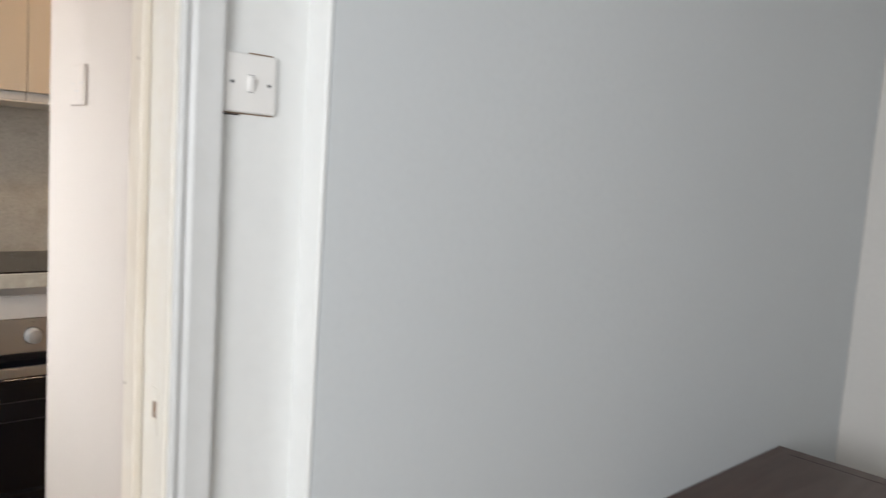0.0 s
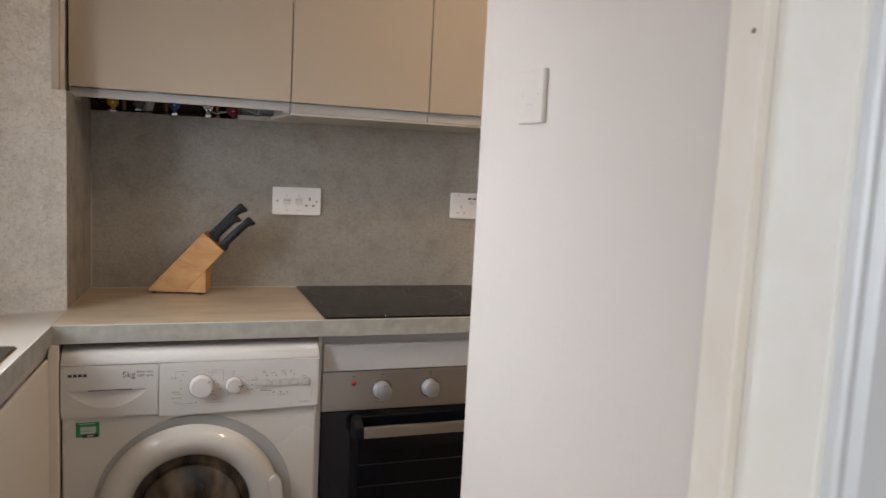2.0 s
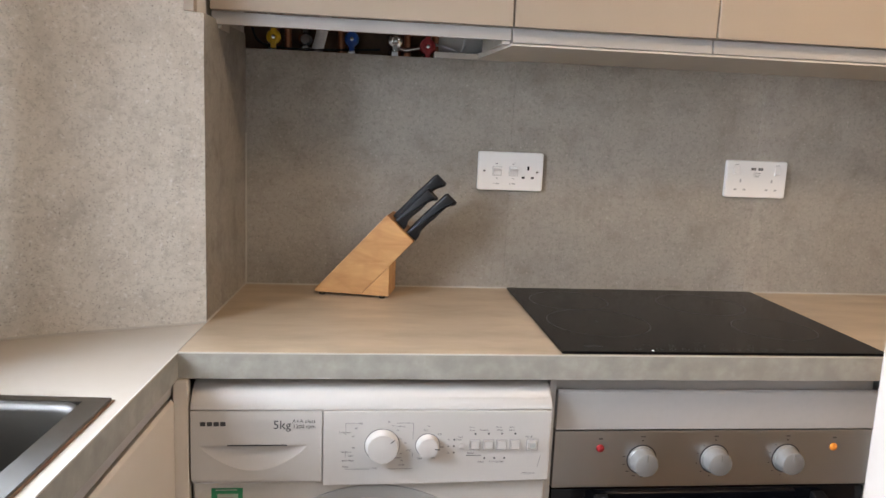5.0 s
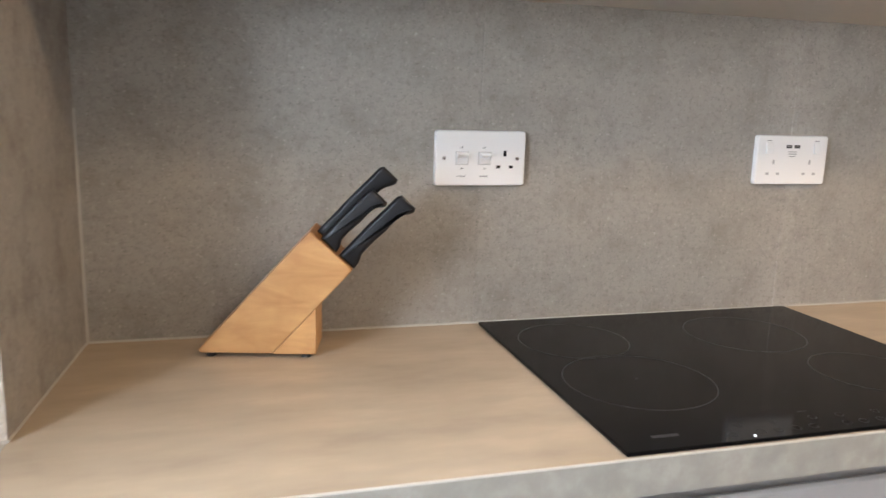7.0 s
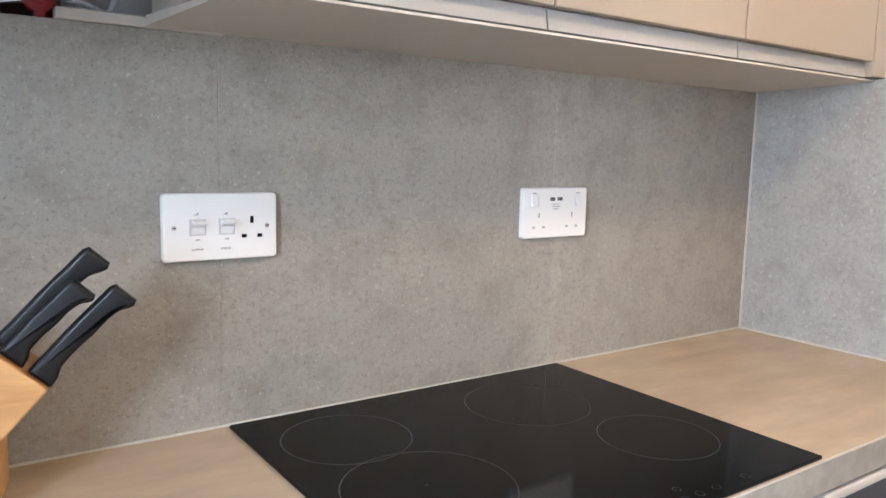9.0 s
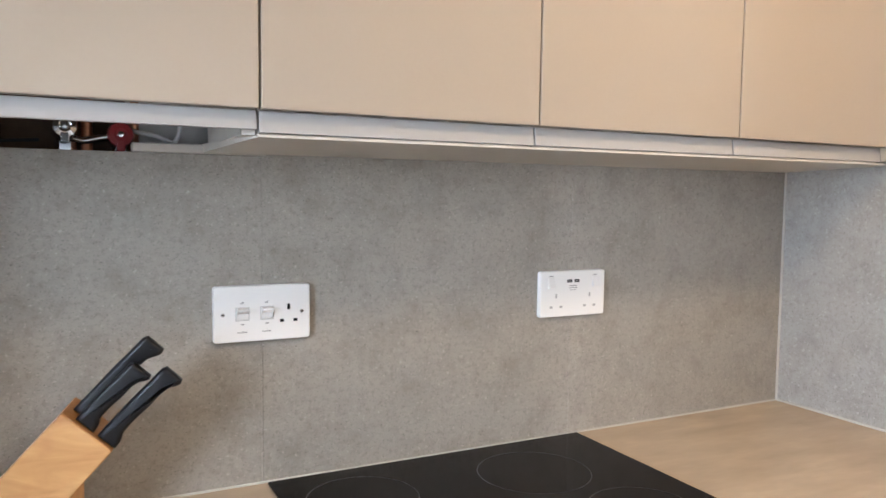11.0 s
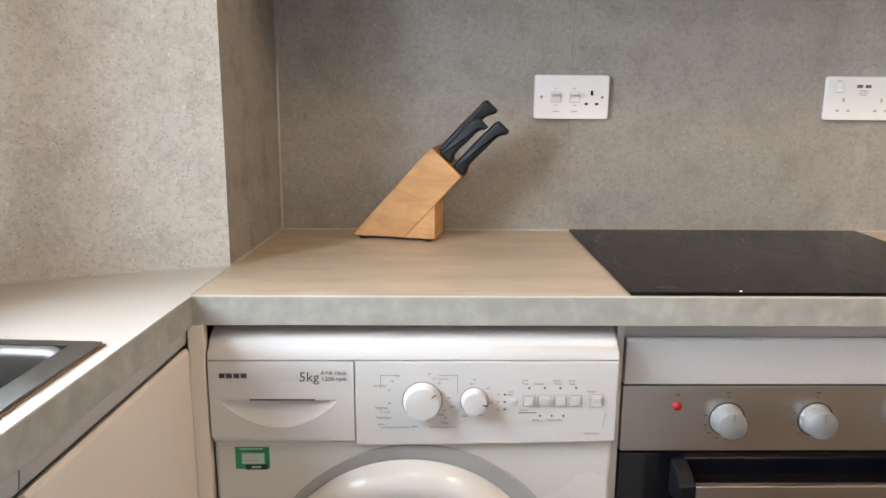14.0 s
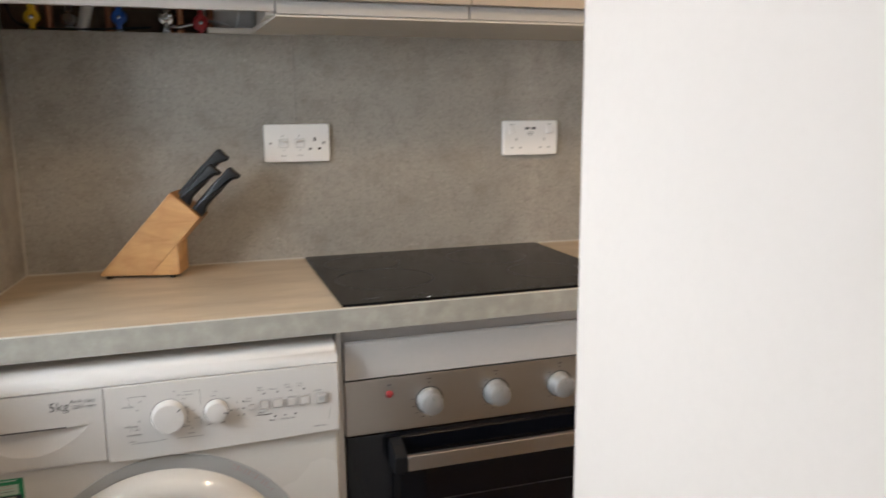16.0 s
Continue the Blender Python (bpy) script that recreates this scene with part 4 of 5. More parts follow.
def fridge():
    f = thing("undercounter_appliance", "white undercounter appliance with its door standing proud of the worktop", "fridge", (0.88, -0.26, 0.0))
    ox, oy = 0.88, -0.26
    part("body", box(B(), 0.612 - ox, 1.135 - ox, -0.47 - oy, -0.03 - oy, 0.02, 0.845, 0.004), GREYP, f)
    part("top_trim", box(B(), 0.597 - ox, 1.135 - ox, -0.496 - oy, -0.4715 - oy, 0.834, 0.850, 0.006, 3), PLASTIC, f, "white rounded top trim")
    part("gasket", box(B(), 0.602 - ox, 1.130 - ox, -0.485 - oy, -0.4705 - oy, 0.05, 0.833), NAVY, f, "dark door gasket")
    part("door", box(B(), 0.607 - ox, 1.135 - ox, -0.515 - oy, -0.486 - oy, 0.04, 0.790, 0.008, 3), APPLIANCE, f, "white enamel door")


def washer():
    x0, x1 = -0.598, -0.0115
    m = thing("washing_machine", "white front-loading washing machine with a round door and two dials", "washing machine", ((x0 + x1) / 2, -0.24, 0.0))
    ox, oy = m.location[0], m.location[1]
    Y = -0.491                # face of the lower body
    F = -0.500                # face of the control fascia
    part("body", box(B(), x0 + 0.0005 - ox, x1 - 0.0005 - ox, Y - oy, -0.012 - oy, 0.022, 0.800, 0.006, 3), APPLIANCE, m)
    lid = [(-0.475, 0.8052), (F + 0.001, 0.8065), (F + 0.0015, 0.812), (-0.4935, 0.826), (-0.485, 0.836), (-0.470, 0.8435), (-0.448, 0.8470), (-0.02, 0.8470), (-0.012, 0.8435), (-0.012, 0.8052)]
    bm = prism(B(), [(p[0] - oy, p[1]) for p in lid], "x", x0 - ox, x1 - ox)
    ends = [e for e in bm.edges if abs(e.verts[0].co.x - e.verts[1].co.x) < 1e-6 and min(e.verts[0].co.z, e.verts[1].co.z) > 0.815]
    bmesh.ops.bevel(bm, geom=ends, offset=0.030, segments=7, affect="EDGES", profile=0.5, clamp_overlap=True)
    part("lid", bm, PLASTIC, m, "white lid with a rolled front edge", True)
    # fascia: right part, slightly bowed lower edge
    ox -= 0.005
    x0, x1 = x0 - 0.005, x1 - 0.005
    xs = -0.3945
    n = 14
    low = [(xs + (x1 - xs) * i / n, 0.6755 + 0.006 * (i / n) ** 2) for i in range(n + 1)]
    pts = [(x - ox, z) for x, z in low] + [(x1 - ox, 0.8045), (xs - ox, 0.8045)]
    fascia = part("control_panel", prism(B(), pts, "y", F - oy, -0.4925 - oy, 0.0012, 1), PLASTIC, m, "white control panel")
    # return behind the fascia and the drawer
    part("panel_back", box(B(), x0 - ox, x1 - ox, -0.4921 - oy, -0.470 - oy, 0.6772, 0.8048, 0.001, 1), PLASTIC, m)
    # detergent drawer with a scooped grip
    grip_top, grip_x = 0.7462, [-0.590 + 0.170 * i / 24 for i in range(25)]
    grip_low = [0.7462 - 0.043 * math.sin(math.pi * i / 24) ** 0.8 for i in range(25)]
    bm = B()
    def face_plate(points):
        prism(bm, [(px - ox, pz) for px, pz in points], "y", F - oy, -0.4925 - oy)
    face_plate([(x0, grip_top), (xs - 0.002, grip_top), (xs - 0.002, 0.8045), (x0, 0.8045)])
    face_plate([(x0, 0.6875), (xs - 0.002, 0.6840), (xs - 0.002, grip_top)] + list(zip(grip_x, grip_low))[::-1] + [(x0, grip_top)])
    draw = part("drawer", bm, PLASTIC, m, "white detergent drawer front")
    part("grip_shadow", prism(B(), [(-0.546 - ox, 0.7475), (-0.452 - ox, 0.7475), (-0.452 - ox, 0.7454), (-0.546 - ox, 0.7454)], "y", F - 0.0004 - oy, F + 0.0015 - oy), INK, draw)
    bm = B()
    grid = []
    for x, low_z in zip(grip_x, grip_low):
        d = min(1.0, (grip_top - low_z) / 0.043)
        grid.append([bm.verts.new((x - ox, F + 0.0002 - oy + 0.0072 * d * math.cos(0.5 * math.pi * k / 8) ** 0.8, grip_top + (low_z - grip_top) * k / 8)) for k in range(9)])
    for p, q in zip(grid, grid[1:]):
        for k in range(8):
            bm.faces.new((p[k], q[k], q[k + 1], p[k + 1]))
    bmesh.ops.recalc_face_normals(bm, faces=bm.faces)
    part("grip", bm, PLASTIC, draw, "hollow scooped drawer grip", True)
    t = F - 0.0003 - oy
    words("capacity_text", "5kg", 0.0205, (-0.4745 - ox, t, 0.7745), INK, draw)
    words("class_text", "A+A class", 0.0092, (-0.4440 - ox, t, 0.7845), INK, draw)
    words("speed_text", "1200 rpm", 0.0092, (-0.4430 - ox, t, 0.7755), INK, draw)
    for i in range(4):
        part("badge_bar", box(B(), -0.5880 + 0.0104 * i - ox, -0.5797 + 0.0104 * i - ox, t - 0.0003, t, 0.7795, 0.7865), INK, draw)
    # dials
    def dial(x, z, r, h, ang):
        d = part("dial", lathe(B(), [(0, 0.0), (r, 0.0), (r, 0.003), (r * 0.97, 0.006), (r * 0.92, h - 0.003), (r * 0.86, h), (0, h + 0.001)], (x - ox, F - oy - 0.0003, z), "y", 48), PLASTIC, m, "round white dial", True)
        part("dial_ring", ribbon_ring(B(), (x - ox, z), r + 0.0012, 0.0009, t, 56, "y"), INKGREY, d)
        a = radians(ang)
        part("dial_pointer", prism(B(), [(x - ox + (r * 0.78) * math.cos(a) + w * math.sin(a) * 0.0008 + s * 0.004 * math.cos(a), z + (r * 0.78) * math.sin(a) - w * math.cos(a) * 0.0008 + s * 0.004 * math.sin(a)) for w, s in ((-1, -1), (1, -1), (1, 1), (-1, 1))], "y", F - oy - h - 0.0017, F - oy - h - 0.0012), INK, d)
    dial(-0.2985, 0.7450, 0.0275, 0.016, 40)
    dial(-0.2235, 0.7450, 0.0190, 0.014, -5)
    def bar(x, z, w, h=0.0011, mat=INKGREY, par=m, name="print"):
        part(name, box(B(), x - w / 2 - ox, x + w / 2 - ox, t - 0.0002, t + 0.0001, z - h / 2, z + h / 2), mat, par)
    def say(text, x, z, size=0.0045, ink=INKGREY):
        words("print", text, size, (x - 0.0026 * len(text) * size / 0.0050 - ox, t, z - size * 0.35), ink, m)
    for text, x, z in (("Synthetics", -0.3455, 0.7680), ("Woollens", -0.3475, 0.7340), ("Cold", -0.345, 0.7275), ("Hand Wash", -0.3440, 0.7190), ("Rinse", -0.351, 0.7085),
                       ("Cottons", -0.2600, 0.7785), ("Intensive", -0.2620, 0.7570), ("Delicates", -0.2620, 0.7240), ("Drain", -0.2590, 0.7110), ("Spin", -0.3040, 0.7055),
                       ("60", -0.331, 0.7830), ("40", -0.339, 0.7750), ("30", -0.344, 0.7610), ("40", -0.343, 0.7415), ("90", -0.286, 0.7860), ("60", -0.279, 0.7790),
                       ("40", -0.272, 0.7715), ("40", -0.258, 0.7495), ("40", -0.265, 0.7305), ("30", -0.263, 0.7185),
                       ("No", -0.2215, 0.7780), ("Spin", -0.2215, 0.7715), ("400", -0.2010, 0.7640), ("600", -0.1965, 0.7420), ("800", -0.2100, 0.7225), ("1000", -0.2320, 0.7215),
                       ("1200", -0.2500, 0.7360), ("WM5120 W", -0.0440, 0.6935)):
        say(text, x, z)
    for x, z0, z1 in ((-0.3585, 0.763, 0.7835), (-0.3585, 0.725, 0.7365), (-0.2485, 0.756, 0.7835), (-0.2485, 0.7245, 0.7325)):
        part("print_line", box(B(), x - ox, x + 0.0006 - ox, t - 0.0002, t + 0.0001, z0, z1), INKGREY, m)
    for x, z, w in ((-0.345, 0.7838, 0.027), (-0.262, 0.7838, 0.027), (-0.338, 0.704, 0.040), (-0.268, 0.704, 0.040)):
        bar(x, z, w, 0.0006)
    # keys and lights
    def square_ring(x, z, h, w=0.0007):
        bm = B()
        for q in ((x - h, x + h, z + h - w, z + h), (x - h, x + h, z - h, z - h + w), (x - h, x - h + w, z - h + w, z + h - w), (x + h - w, x + h, z - h + w, z + h - w)):
            box(bm, q[0] - ox, q[1] - ox, t - 0.0002, t + 0.0001, q[2], q[3])
        part("key_outline", bm, KEYGREY, m)
    square_ring(-0.0470, 0.7445, 0.0102)
    for x in (-0.1445, -0.1220, -0.0995, -0.0770):
        part("key", box(B(), x - 0.0078 - ox, x + 0.0078 - ox, F - oy - 0.0028, F - oy - 0.0003, 0.7375, 0.7525, 0.0024, 2), PLASTIC, m, "white square key")
        square_ring(x, 0.745, 0.0092)
        part("light", ribbon_ring(B(), (x - ox, 0.7645), 0.0009, 0.0017, t, 12, "y"), INK, m)
    k = part("key", box(B(), -0.0470 - 0.0088 - ox, -0.0470 + 0.0088 - ox, F - oy - 0.0034, F - oy - 0.0003, 0.7365, 0.7525, 0.0030, 2), PLASTIC, m, "white start key")
    part("key_cap", box(B(), -0.0470 - 0.005 - ox, -0.0470 + 0.005 - ox, F - oy - 0.0042, F - oy - 0.0035, 0.7405, 0.7490, 0.0004, 1), GREYP, k)
    part("key", box(B(), -0.1665 - 0.0048 - ox, -0.1665 + 0.0048 - ox, F - oy - 0.0024, F - oy - 0.0003, 0.7390, 0.7480, 0.0018, 2), PLASTIC, m, "small white key")
    for z in (0.7545, 0.7430, 0.7315):
        part("light", ribbon_ring(B(), (-0.1795 - ox, z), 0.0009, 0.0017, t, 12, "y"), INK, m)
    for x in (-0.1275, -0.1105, -0.0935):
        part("light", ribbon_ring(B(), (x - ox, 0.7215), 0.0009, 0.0017, t, 12, "y"), INK, m)
    bar(-0.1460, 0.7265, 0.026, 0.0012)
    part("scratch", prism(B(), [(-0.0320 - ox, 0.7265), (-0.0314 - ox, 0.7265), (-0.0360 - ox, 0.7040), (-0.0366 - ox, 0.7040)], "y", t - 0.0002, t), INKGREY, m)
    for text, x, z in (("Start", -0.1445, 0.7760), ("Pause", -0.1445, 0.7710), ("Prewash", -0.1220, 0.7710), ("Quick", -0.0995, 0.7760), ("Wash", -0.0995, 0.7710),
                       ("Extra", -0.0770, 0.7760), ("Rinse", -0.0770, 0.7710), ("On/Off", -0.0470, 0.7590), ("Time", -0.1655, 0.7590), ("Delay", -0.1655, 0.7545),
                       ("Cancel", -0.1445, 0.7310), ("Ready", -0.1275, 0.7150), ("Wash", -0.1105, 0.7150), ("Spin/End", -0.0915, 0.7150), ("9h", -0.1865, 0.7545), ("6h", -0.1865, 0.7430), ("3h", -0.1865, 0.7315)):
        say(text, x, z, 0.0042)
    ox += 0.005
    x0, x1 = x0 + 0.005, x1 + 0.005
    # door: grey dish, white ring, dark glass bowl
    cx, cz = -0.3130, 0.4370
    part("dish", lathe(B(), [(0.0, 0.0), (0.2330, 0.0), (0.2320, 0.0022), (0.226, 0.0010), (0, 0.0008)], (cx + 0.010 - ox, Y - oy - 0.0003, cz + 0.003), "y", 72), DISHGREY, m, "pale grey recessed dish", True)
    door = part("door", lathe(B(), [(0.1380, 0.002), (0.1400, 0.012), (0.1450, 0.024), (0.1560, 0.034), (0.1720, 0.040), (0.1860, 0.0395), (0.2000, 0.032), (0.2100, 0.018), (0.2135, 0.003)], (cx - ox, Y - oy - 0.001, cz), "y", 96), DOORWHITE, m, "glossy white domed door ring", True)
    part("door_back", lathe(B(), [(0.1375, 0.0030), (0.2130, 0.0030)], (cx - ox, Y - oy - 0.001, cz), "y", 72), GREYP, door)
    part("glass_bowl", lathe(B(), [(0.1400, 0.0100), (0.1360, 0.0085), (0.1240, 0.0045), (0.1160, 0.0200), (0.095, 0.0290), (0.05, 0.0345), (0.0, 0.0360)], (cx - ox, Y - oy - 0.001, cz), "y", 72), DRUMGLASS_REFLECT, door, "dark smoked glass bowl with brown reflections painted in", True)
    part("handle", prism(B(), [(cx + 0.176 - ox, 0.503), (cx + 0.197 - ox, 0.520), (cx + 0.2125 - ox, 0.500), (cx + 0.2190 - ox, 0.440), (cx + 0.2130 - ox, 0.385), (cx + 0.190 - ox, 0.385)], "y", Y - 0.0385 - oy, Y - 0.020 - oy, 0.004), PLASTIC, door, "white door catch")
    bm = B()
    for row, rr in enumerate((0.128, 0.1305, 0.133)):
        for k in range(54):
            a = radians(-100 + 3.1 * k + 1.5 * (row % 2))
            lathe(bm, [(0, 0.0002), (0.0009, 0.0)], (cx + rr * math.cos(a) - ox, Y - oy - 0.0075 - 0.0015 * row, cz + rr * math.sin(a)), "y", 6)
    part("drum_holes", bm, BLACK, door, "dark perforations of the drum edge")
    # red warning text round the dish
    for r, span in ((0.2275, 24), (0.2242, 24), (0.2312, 20)):
        for j in range(span):
            a0 = 62 - j * 0.95
            if (j * 7 + int(r * 10000)) % 5 == 0:
                continue
            if j % 2 == 0:
                part("warning_print", ribbon_ring(B(), (cx + 0.010 - ox, cz + 0.003), r - 0.004, 0.0014, Y - oy - 0.0029, 2, "y", a0 - 0.75, a0), REDINK, m)
    # stickers
    st = part("sticker", box(B(), -0.5680 - ox, -0.5180 - ox, Y - oy - 0.0006, Y - oy - 0.0002, 0.6340, 0.6690), GREEN, m, "green test sticker")
    part("sticker_panel", box(B(), -0.5585 - ox, -0.5255 - ox, Y - oy - 0.0009, Y - oy - 0.0007, 0.6420, 0.6590), PAPER, st)
    for z in (0.6570, 0.6520, 0.6475):
        part("sticker_line", box(B(), -0.5565 - ox, -0.5325 - ox, Y - oy - 0.0011, Y - oy - 0.00095, z, z + 0.0009), REDINK if z > 0.65 else INKGREY, st)
    part("sticker_line", box(B(), -0.5615 - ox, -0.5275 - ox, Y - oy - 0.0011, Y - oy - 0.0007, 0.6650, 0.6668), PAPER, st)
    part("sticker_tag", box(B(), -0.5535 - ox, -0.5215 - ox, Y - oy - 0.0014, Y - oy - 0.0012, 0.6330, 0.6410), NAVY, st)
    part("sticker_tag_text", box(B(), -0.5445 - ox, -0.5305 - ox, Y - oy - 0.0016, Y - oy - 0.00145, 0.6358, 0.6385), PAPER, st)
    for x in (x0 + 0.05, x1 - 0.05):
        for yy in (-0.44, -0.06):
            part("foot", lathe(B(), [(0, 0), (0.02, 0), (0.02, 0.010), (0.009, 0.012), (0.009, 0.023), (0, 0.023)], (x - ox, yy - oy, 0), "z", 20), RUBBER, m, smooth=True)


def plate(name, label, x, z, w=0.150, h=0.084):
    p = thing(name, label, "socket", (x, -0.0005, z))
    bm = box(B(), -w / 2, w / 2, -0.0095, 0.0, -h / 2, h / 2)
    up = [e for e in bm.edges if abs(e.verts[0].co.y - e.verts[1].co.y) > 0.001]
    bmesh.ops.bevel(bm, geom=up, offset=0.005, segments=4, affect="EDGES", profile=0.5)
    rim = [e for e in bm.edges if all(v.co.y < -0.0094 for v in e.verts)]
    bmesh.ops.bevel(bm, geom=rim, offset=0.0022, segments=3, affect="EDGES", profile=0.5)
    part("faceplate", bm, SOCKETW, p)
    return p


def slot(p, x, z, w, h, mat=BLACK, y=-0.0096, name="slot"):
    return part(name, box(B(), x - w / 2, x + w / 2, y - 0.0002, y, z - h / 2, z + h / 2), mat, p)


def screw(p, x, z, face=-0.0096):
    s = part("screw", lathe(B(), [(0, 0.0012), (0.0026, 0.001), (0.0032, 0.0), (0, -0.0005)], (x, face, z), "y", 16), CHROME, p, "small metal screw", True)
    part("screw_slot", box(B(), x - 0.0026, x + 0.0026, face - 0.0016, face - 0.0012, z - 0.0005, z + 0.0005), BLACK, s)


def sockets():
    p = plate("cooker_switch", "white cooker switch plate with two rockers and one socket on splashback", -0.0045, 1.1685, 0.147, 0.085)
    for x in (-0.031, 0.006):
        slot(p, x, 0.000, 0.021, 0.021, WELL, -0.0096, "rocker_well")
        part("rocker", prism(B(), [(-0.0098, 0.0095), (-0.0205, 0.0085), (-0.0205, 0.0050), (-0.0130, 0.0010), (-0.0108, -0.0085), (-0.0098, -0.0085)], "x", x - 0.0088, x + 0.0088, 0.0008, 1), SOCKETW, p, "white rocker")
        for text, z in (("off", 0.0150), ("on", -0.0170), ("cooker" if x < 0 else "socket", -0.0290)):
            words("print", text, 0.0052, (x - 0.0013 * len(text), -0.0097, z), INKGREY, p)
    slot(p, 0.0395, 0.0080, 0.0045, 0.0090)
    slot(p, 0.0290, -0.0130, 0.0065, 0.0045)
    slot(p, 0.0500, -0.0130, 0.0065, 0.0045)
    screw(p, -0.060, 0.0); screw(p, 0.060, 0.0)
    q = plate("double_socket", "white double socket with two switches and USB ports on splashback", 0.574, 1.1705, 0.147, 0.085)
    for x in (-0.050, 0.050):
        part("rocker", prism(B(), [(-0.0098, 0.0105), (-0.0105, 0.0105), (-0.0155, -0.0095), (-0.0098, -0.0105)], "x", x - 0.0068, x + 0.0068, 0.0006, 1), SOCKETW, q, "white rocker").location.z = 0.021
        slot(q, x, 0.0335, 0.009, 0.0012, INKGREY, name="print")
        s = 1 if x > 0 else -1
        slot(q, x - s * 0.0120, -0.0035, 0.0040, 0.0080, GREYP)
        slot(q, x - s * 0.0230, -0.0240, 0.0065, 0.0042, GREYP)
        slot(q, x - s * 0.0010, -0.0240, 0.0065, 0.0042, GREYP)
    for x in (-0.0085, 0.0085):
        slot(q, x, 0.0235, 0.0115, 0.0055)
        slot(q, x, 0.0235, 0.0075, 0.0012, GREYP, -0.0099, "usb_tongue")
    for z, w in ((0.0145, 0.018), (0.0105, 0.018), (0.0065, 0.013)):
        slot(q, 0, z, w, 0.0010, INKGREY, name="print")


def side_plates():
    # blank spur plate on the stub wall, facing west
    p = thing("wall_plate", "white blank wall plate on the white stub wall", "wall plate", (0.2005, -1.205, 1.4205))
    bm = box(B(), -0.0095, 0.0, -0.043, 0.043, -0.0435, 0.0435, 0.003, 3)
    part("faceplate", bm, STUBPAINT, p, "painted-over faceplate")
    for y in (-0.028, 0.028):
        part("screw", lathe(B(), [(0, -0.0006), (0.0026, -0.0004), (0.003, 0.0), (0, 0.0005)], (-0.0098, y, 0.003), "x", 16), GREYP, p, smooth=True)
    part("cord_outlet", box(B(), -0.0107, -0.0098, -0.010, 0.010, -0.014, -0.0115), GREYP, p)
    # light switch on the partition, facing the room
    s = thing("light_switch", "white single light switch beside the door frame", "light switch", (0.2105, PART_S - 0.0005, 1.3975))
    bm = box(B(), -0.043, 0.043, -0.0095, 0.0, -0.043, 0.043)
    up = [e for e in bm.edges if abs(e.verts[0].co.y - e.verts[1].co.y) > 0.001]
    bmesh.ops.bevel(bm, geom=up, offset=0.004, segments=4, affect="EDGES", profile=0.5)
    rim = [e for e in bm.edges if all(v.co.y < -0.0094 for v in e.verts)]
    bmesh.ops.bevel(bm, geom=rim, offset=0.003, segments=4, affect="EDGES", profile=0.4)
    part("faceplate", bm, SOCKETW, s)
    for z in (0.012, -0.013):
        part("rocker_line", box(B(), -0.005, 0.005, -0.0099, -0.0096, z, z + 0.0009), INKGREY, s)
    part("rocker", prism(B(), [(-0.0097, 0.0115), (-0.0120, 0.0115), (-0.0165, 0.0060), (-0.0125, -0.0110), (-0.0097, -0.0115)], "x", -0.0048, 0.0048, 0.001, 2), SOCKETW, s, "white rocker", True)
    for x in (-0.030, 0.030):
        screw(s, x, 0.0, -0.0097)
    for x0, x1, z0, z1 in ((-0.041, 0.044, -0.0452, -0.0434), (0.000, 0.040, 0.0434, 0.0460), (-0.043, -0.012, -0.0475, -0.0455)):
        part("grime", box(B(), x0, x1, -0.0010, 0.0002, z0, z1, 0.0004, 1), SEALBROWN if x0 > -0.042 else BLACK, s, "brown grime line along the plate")


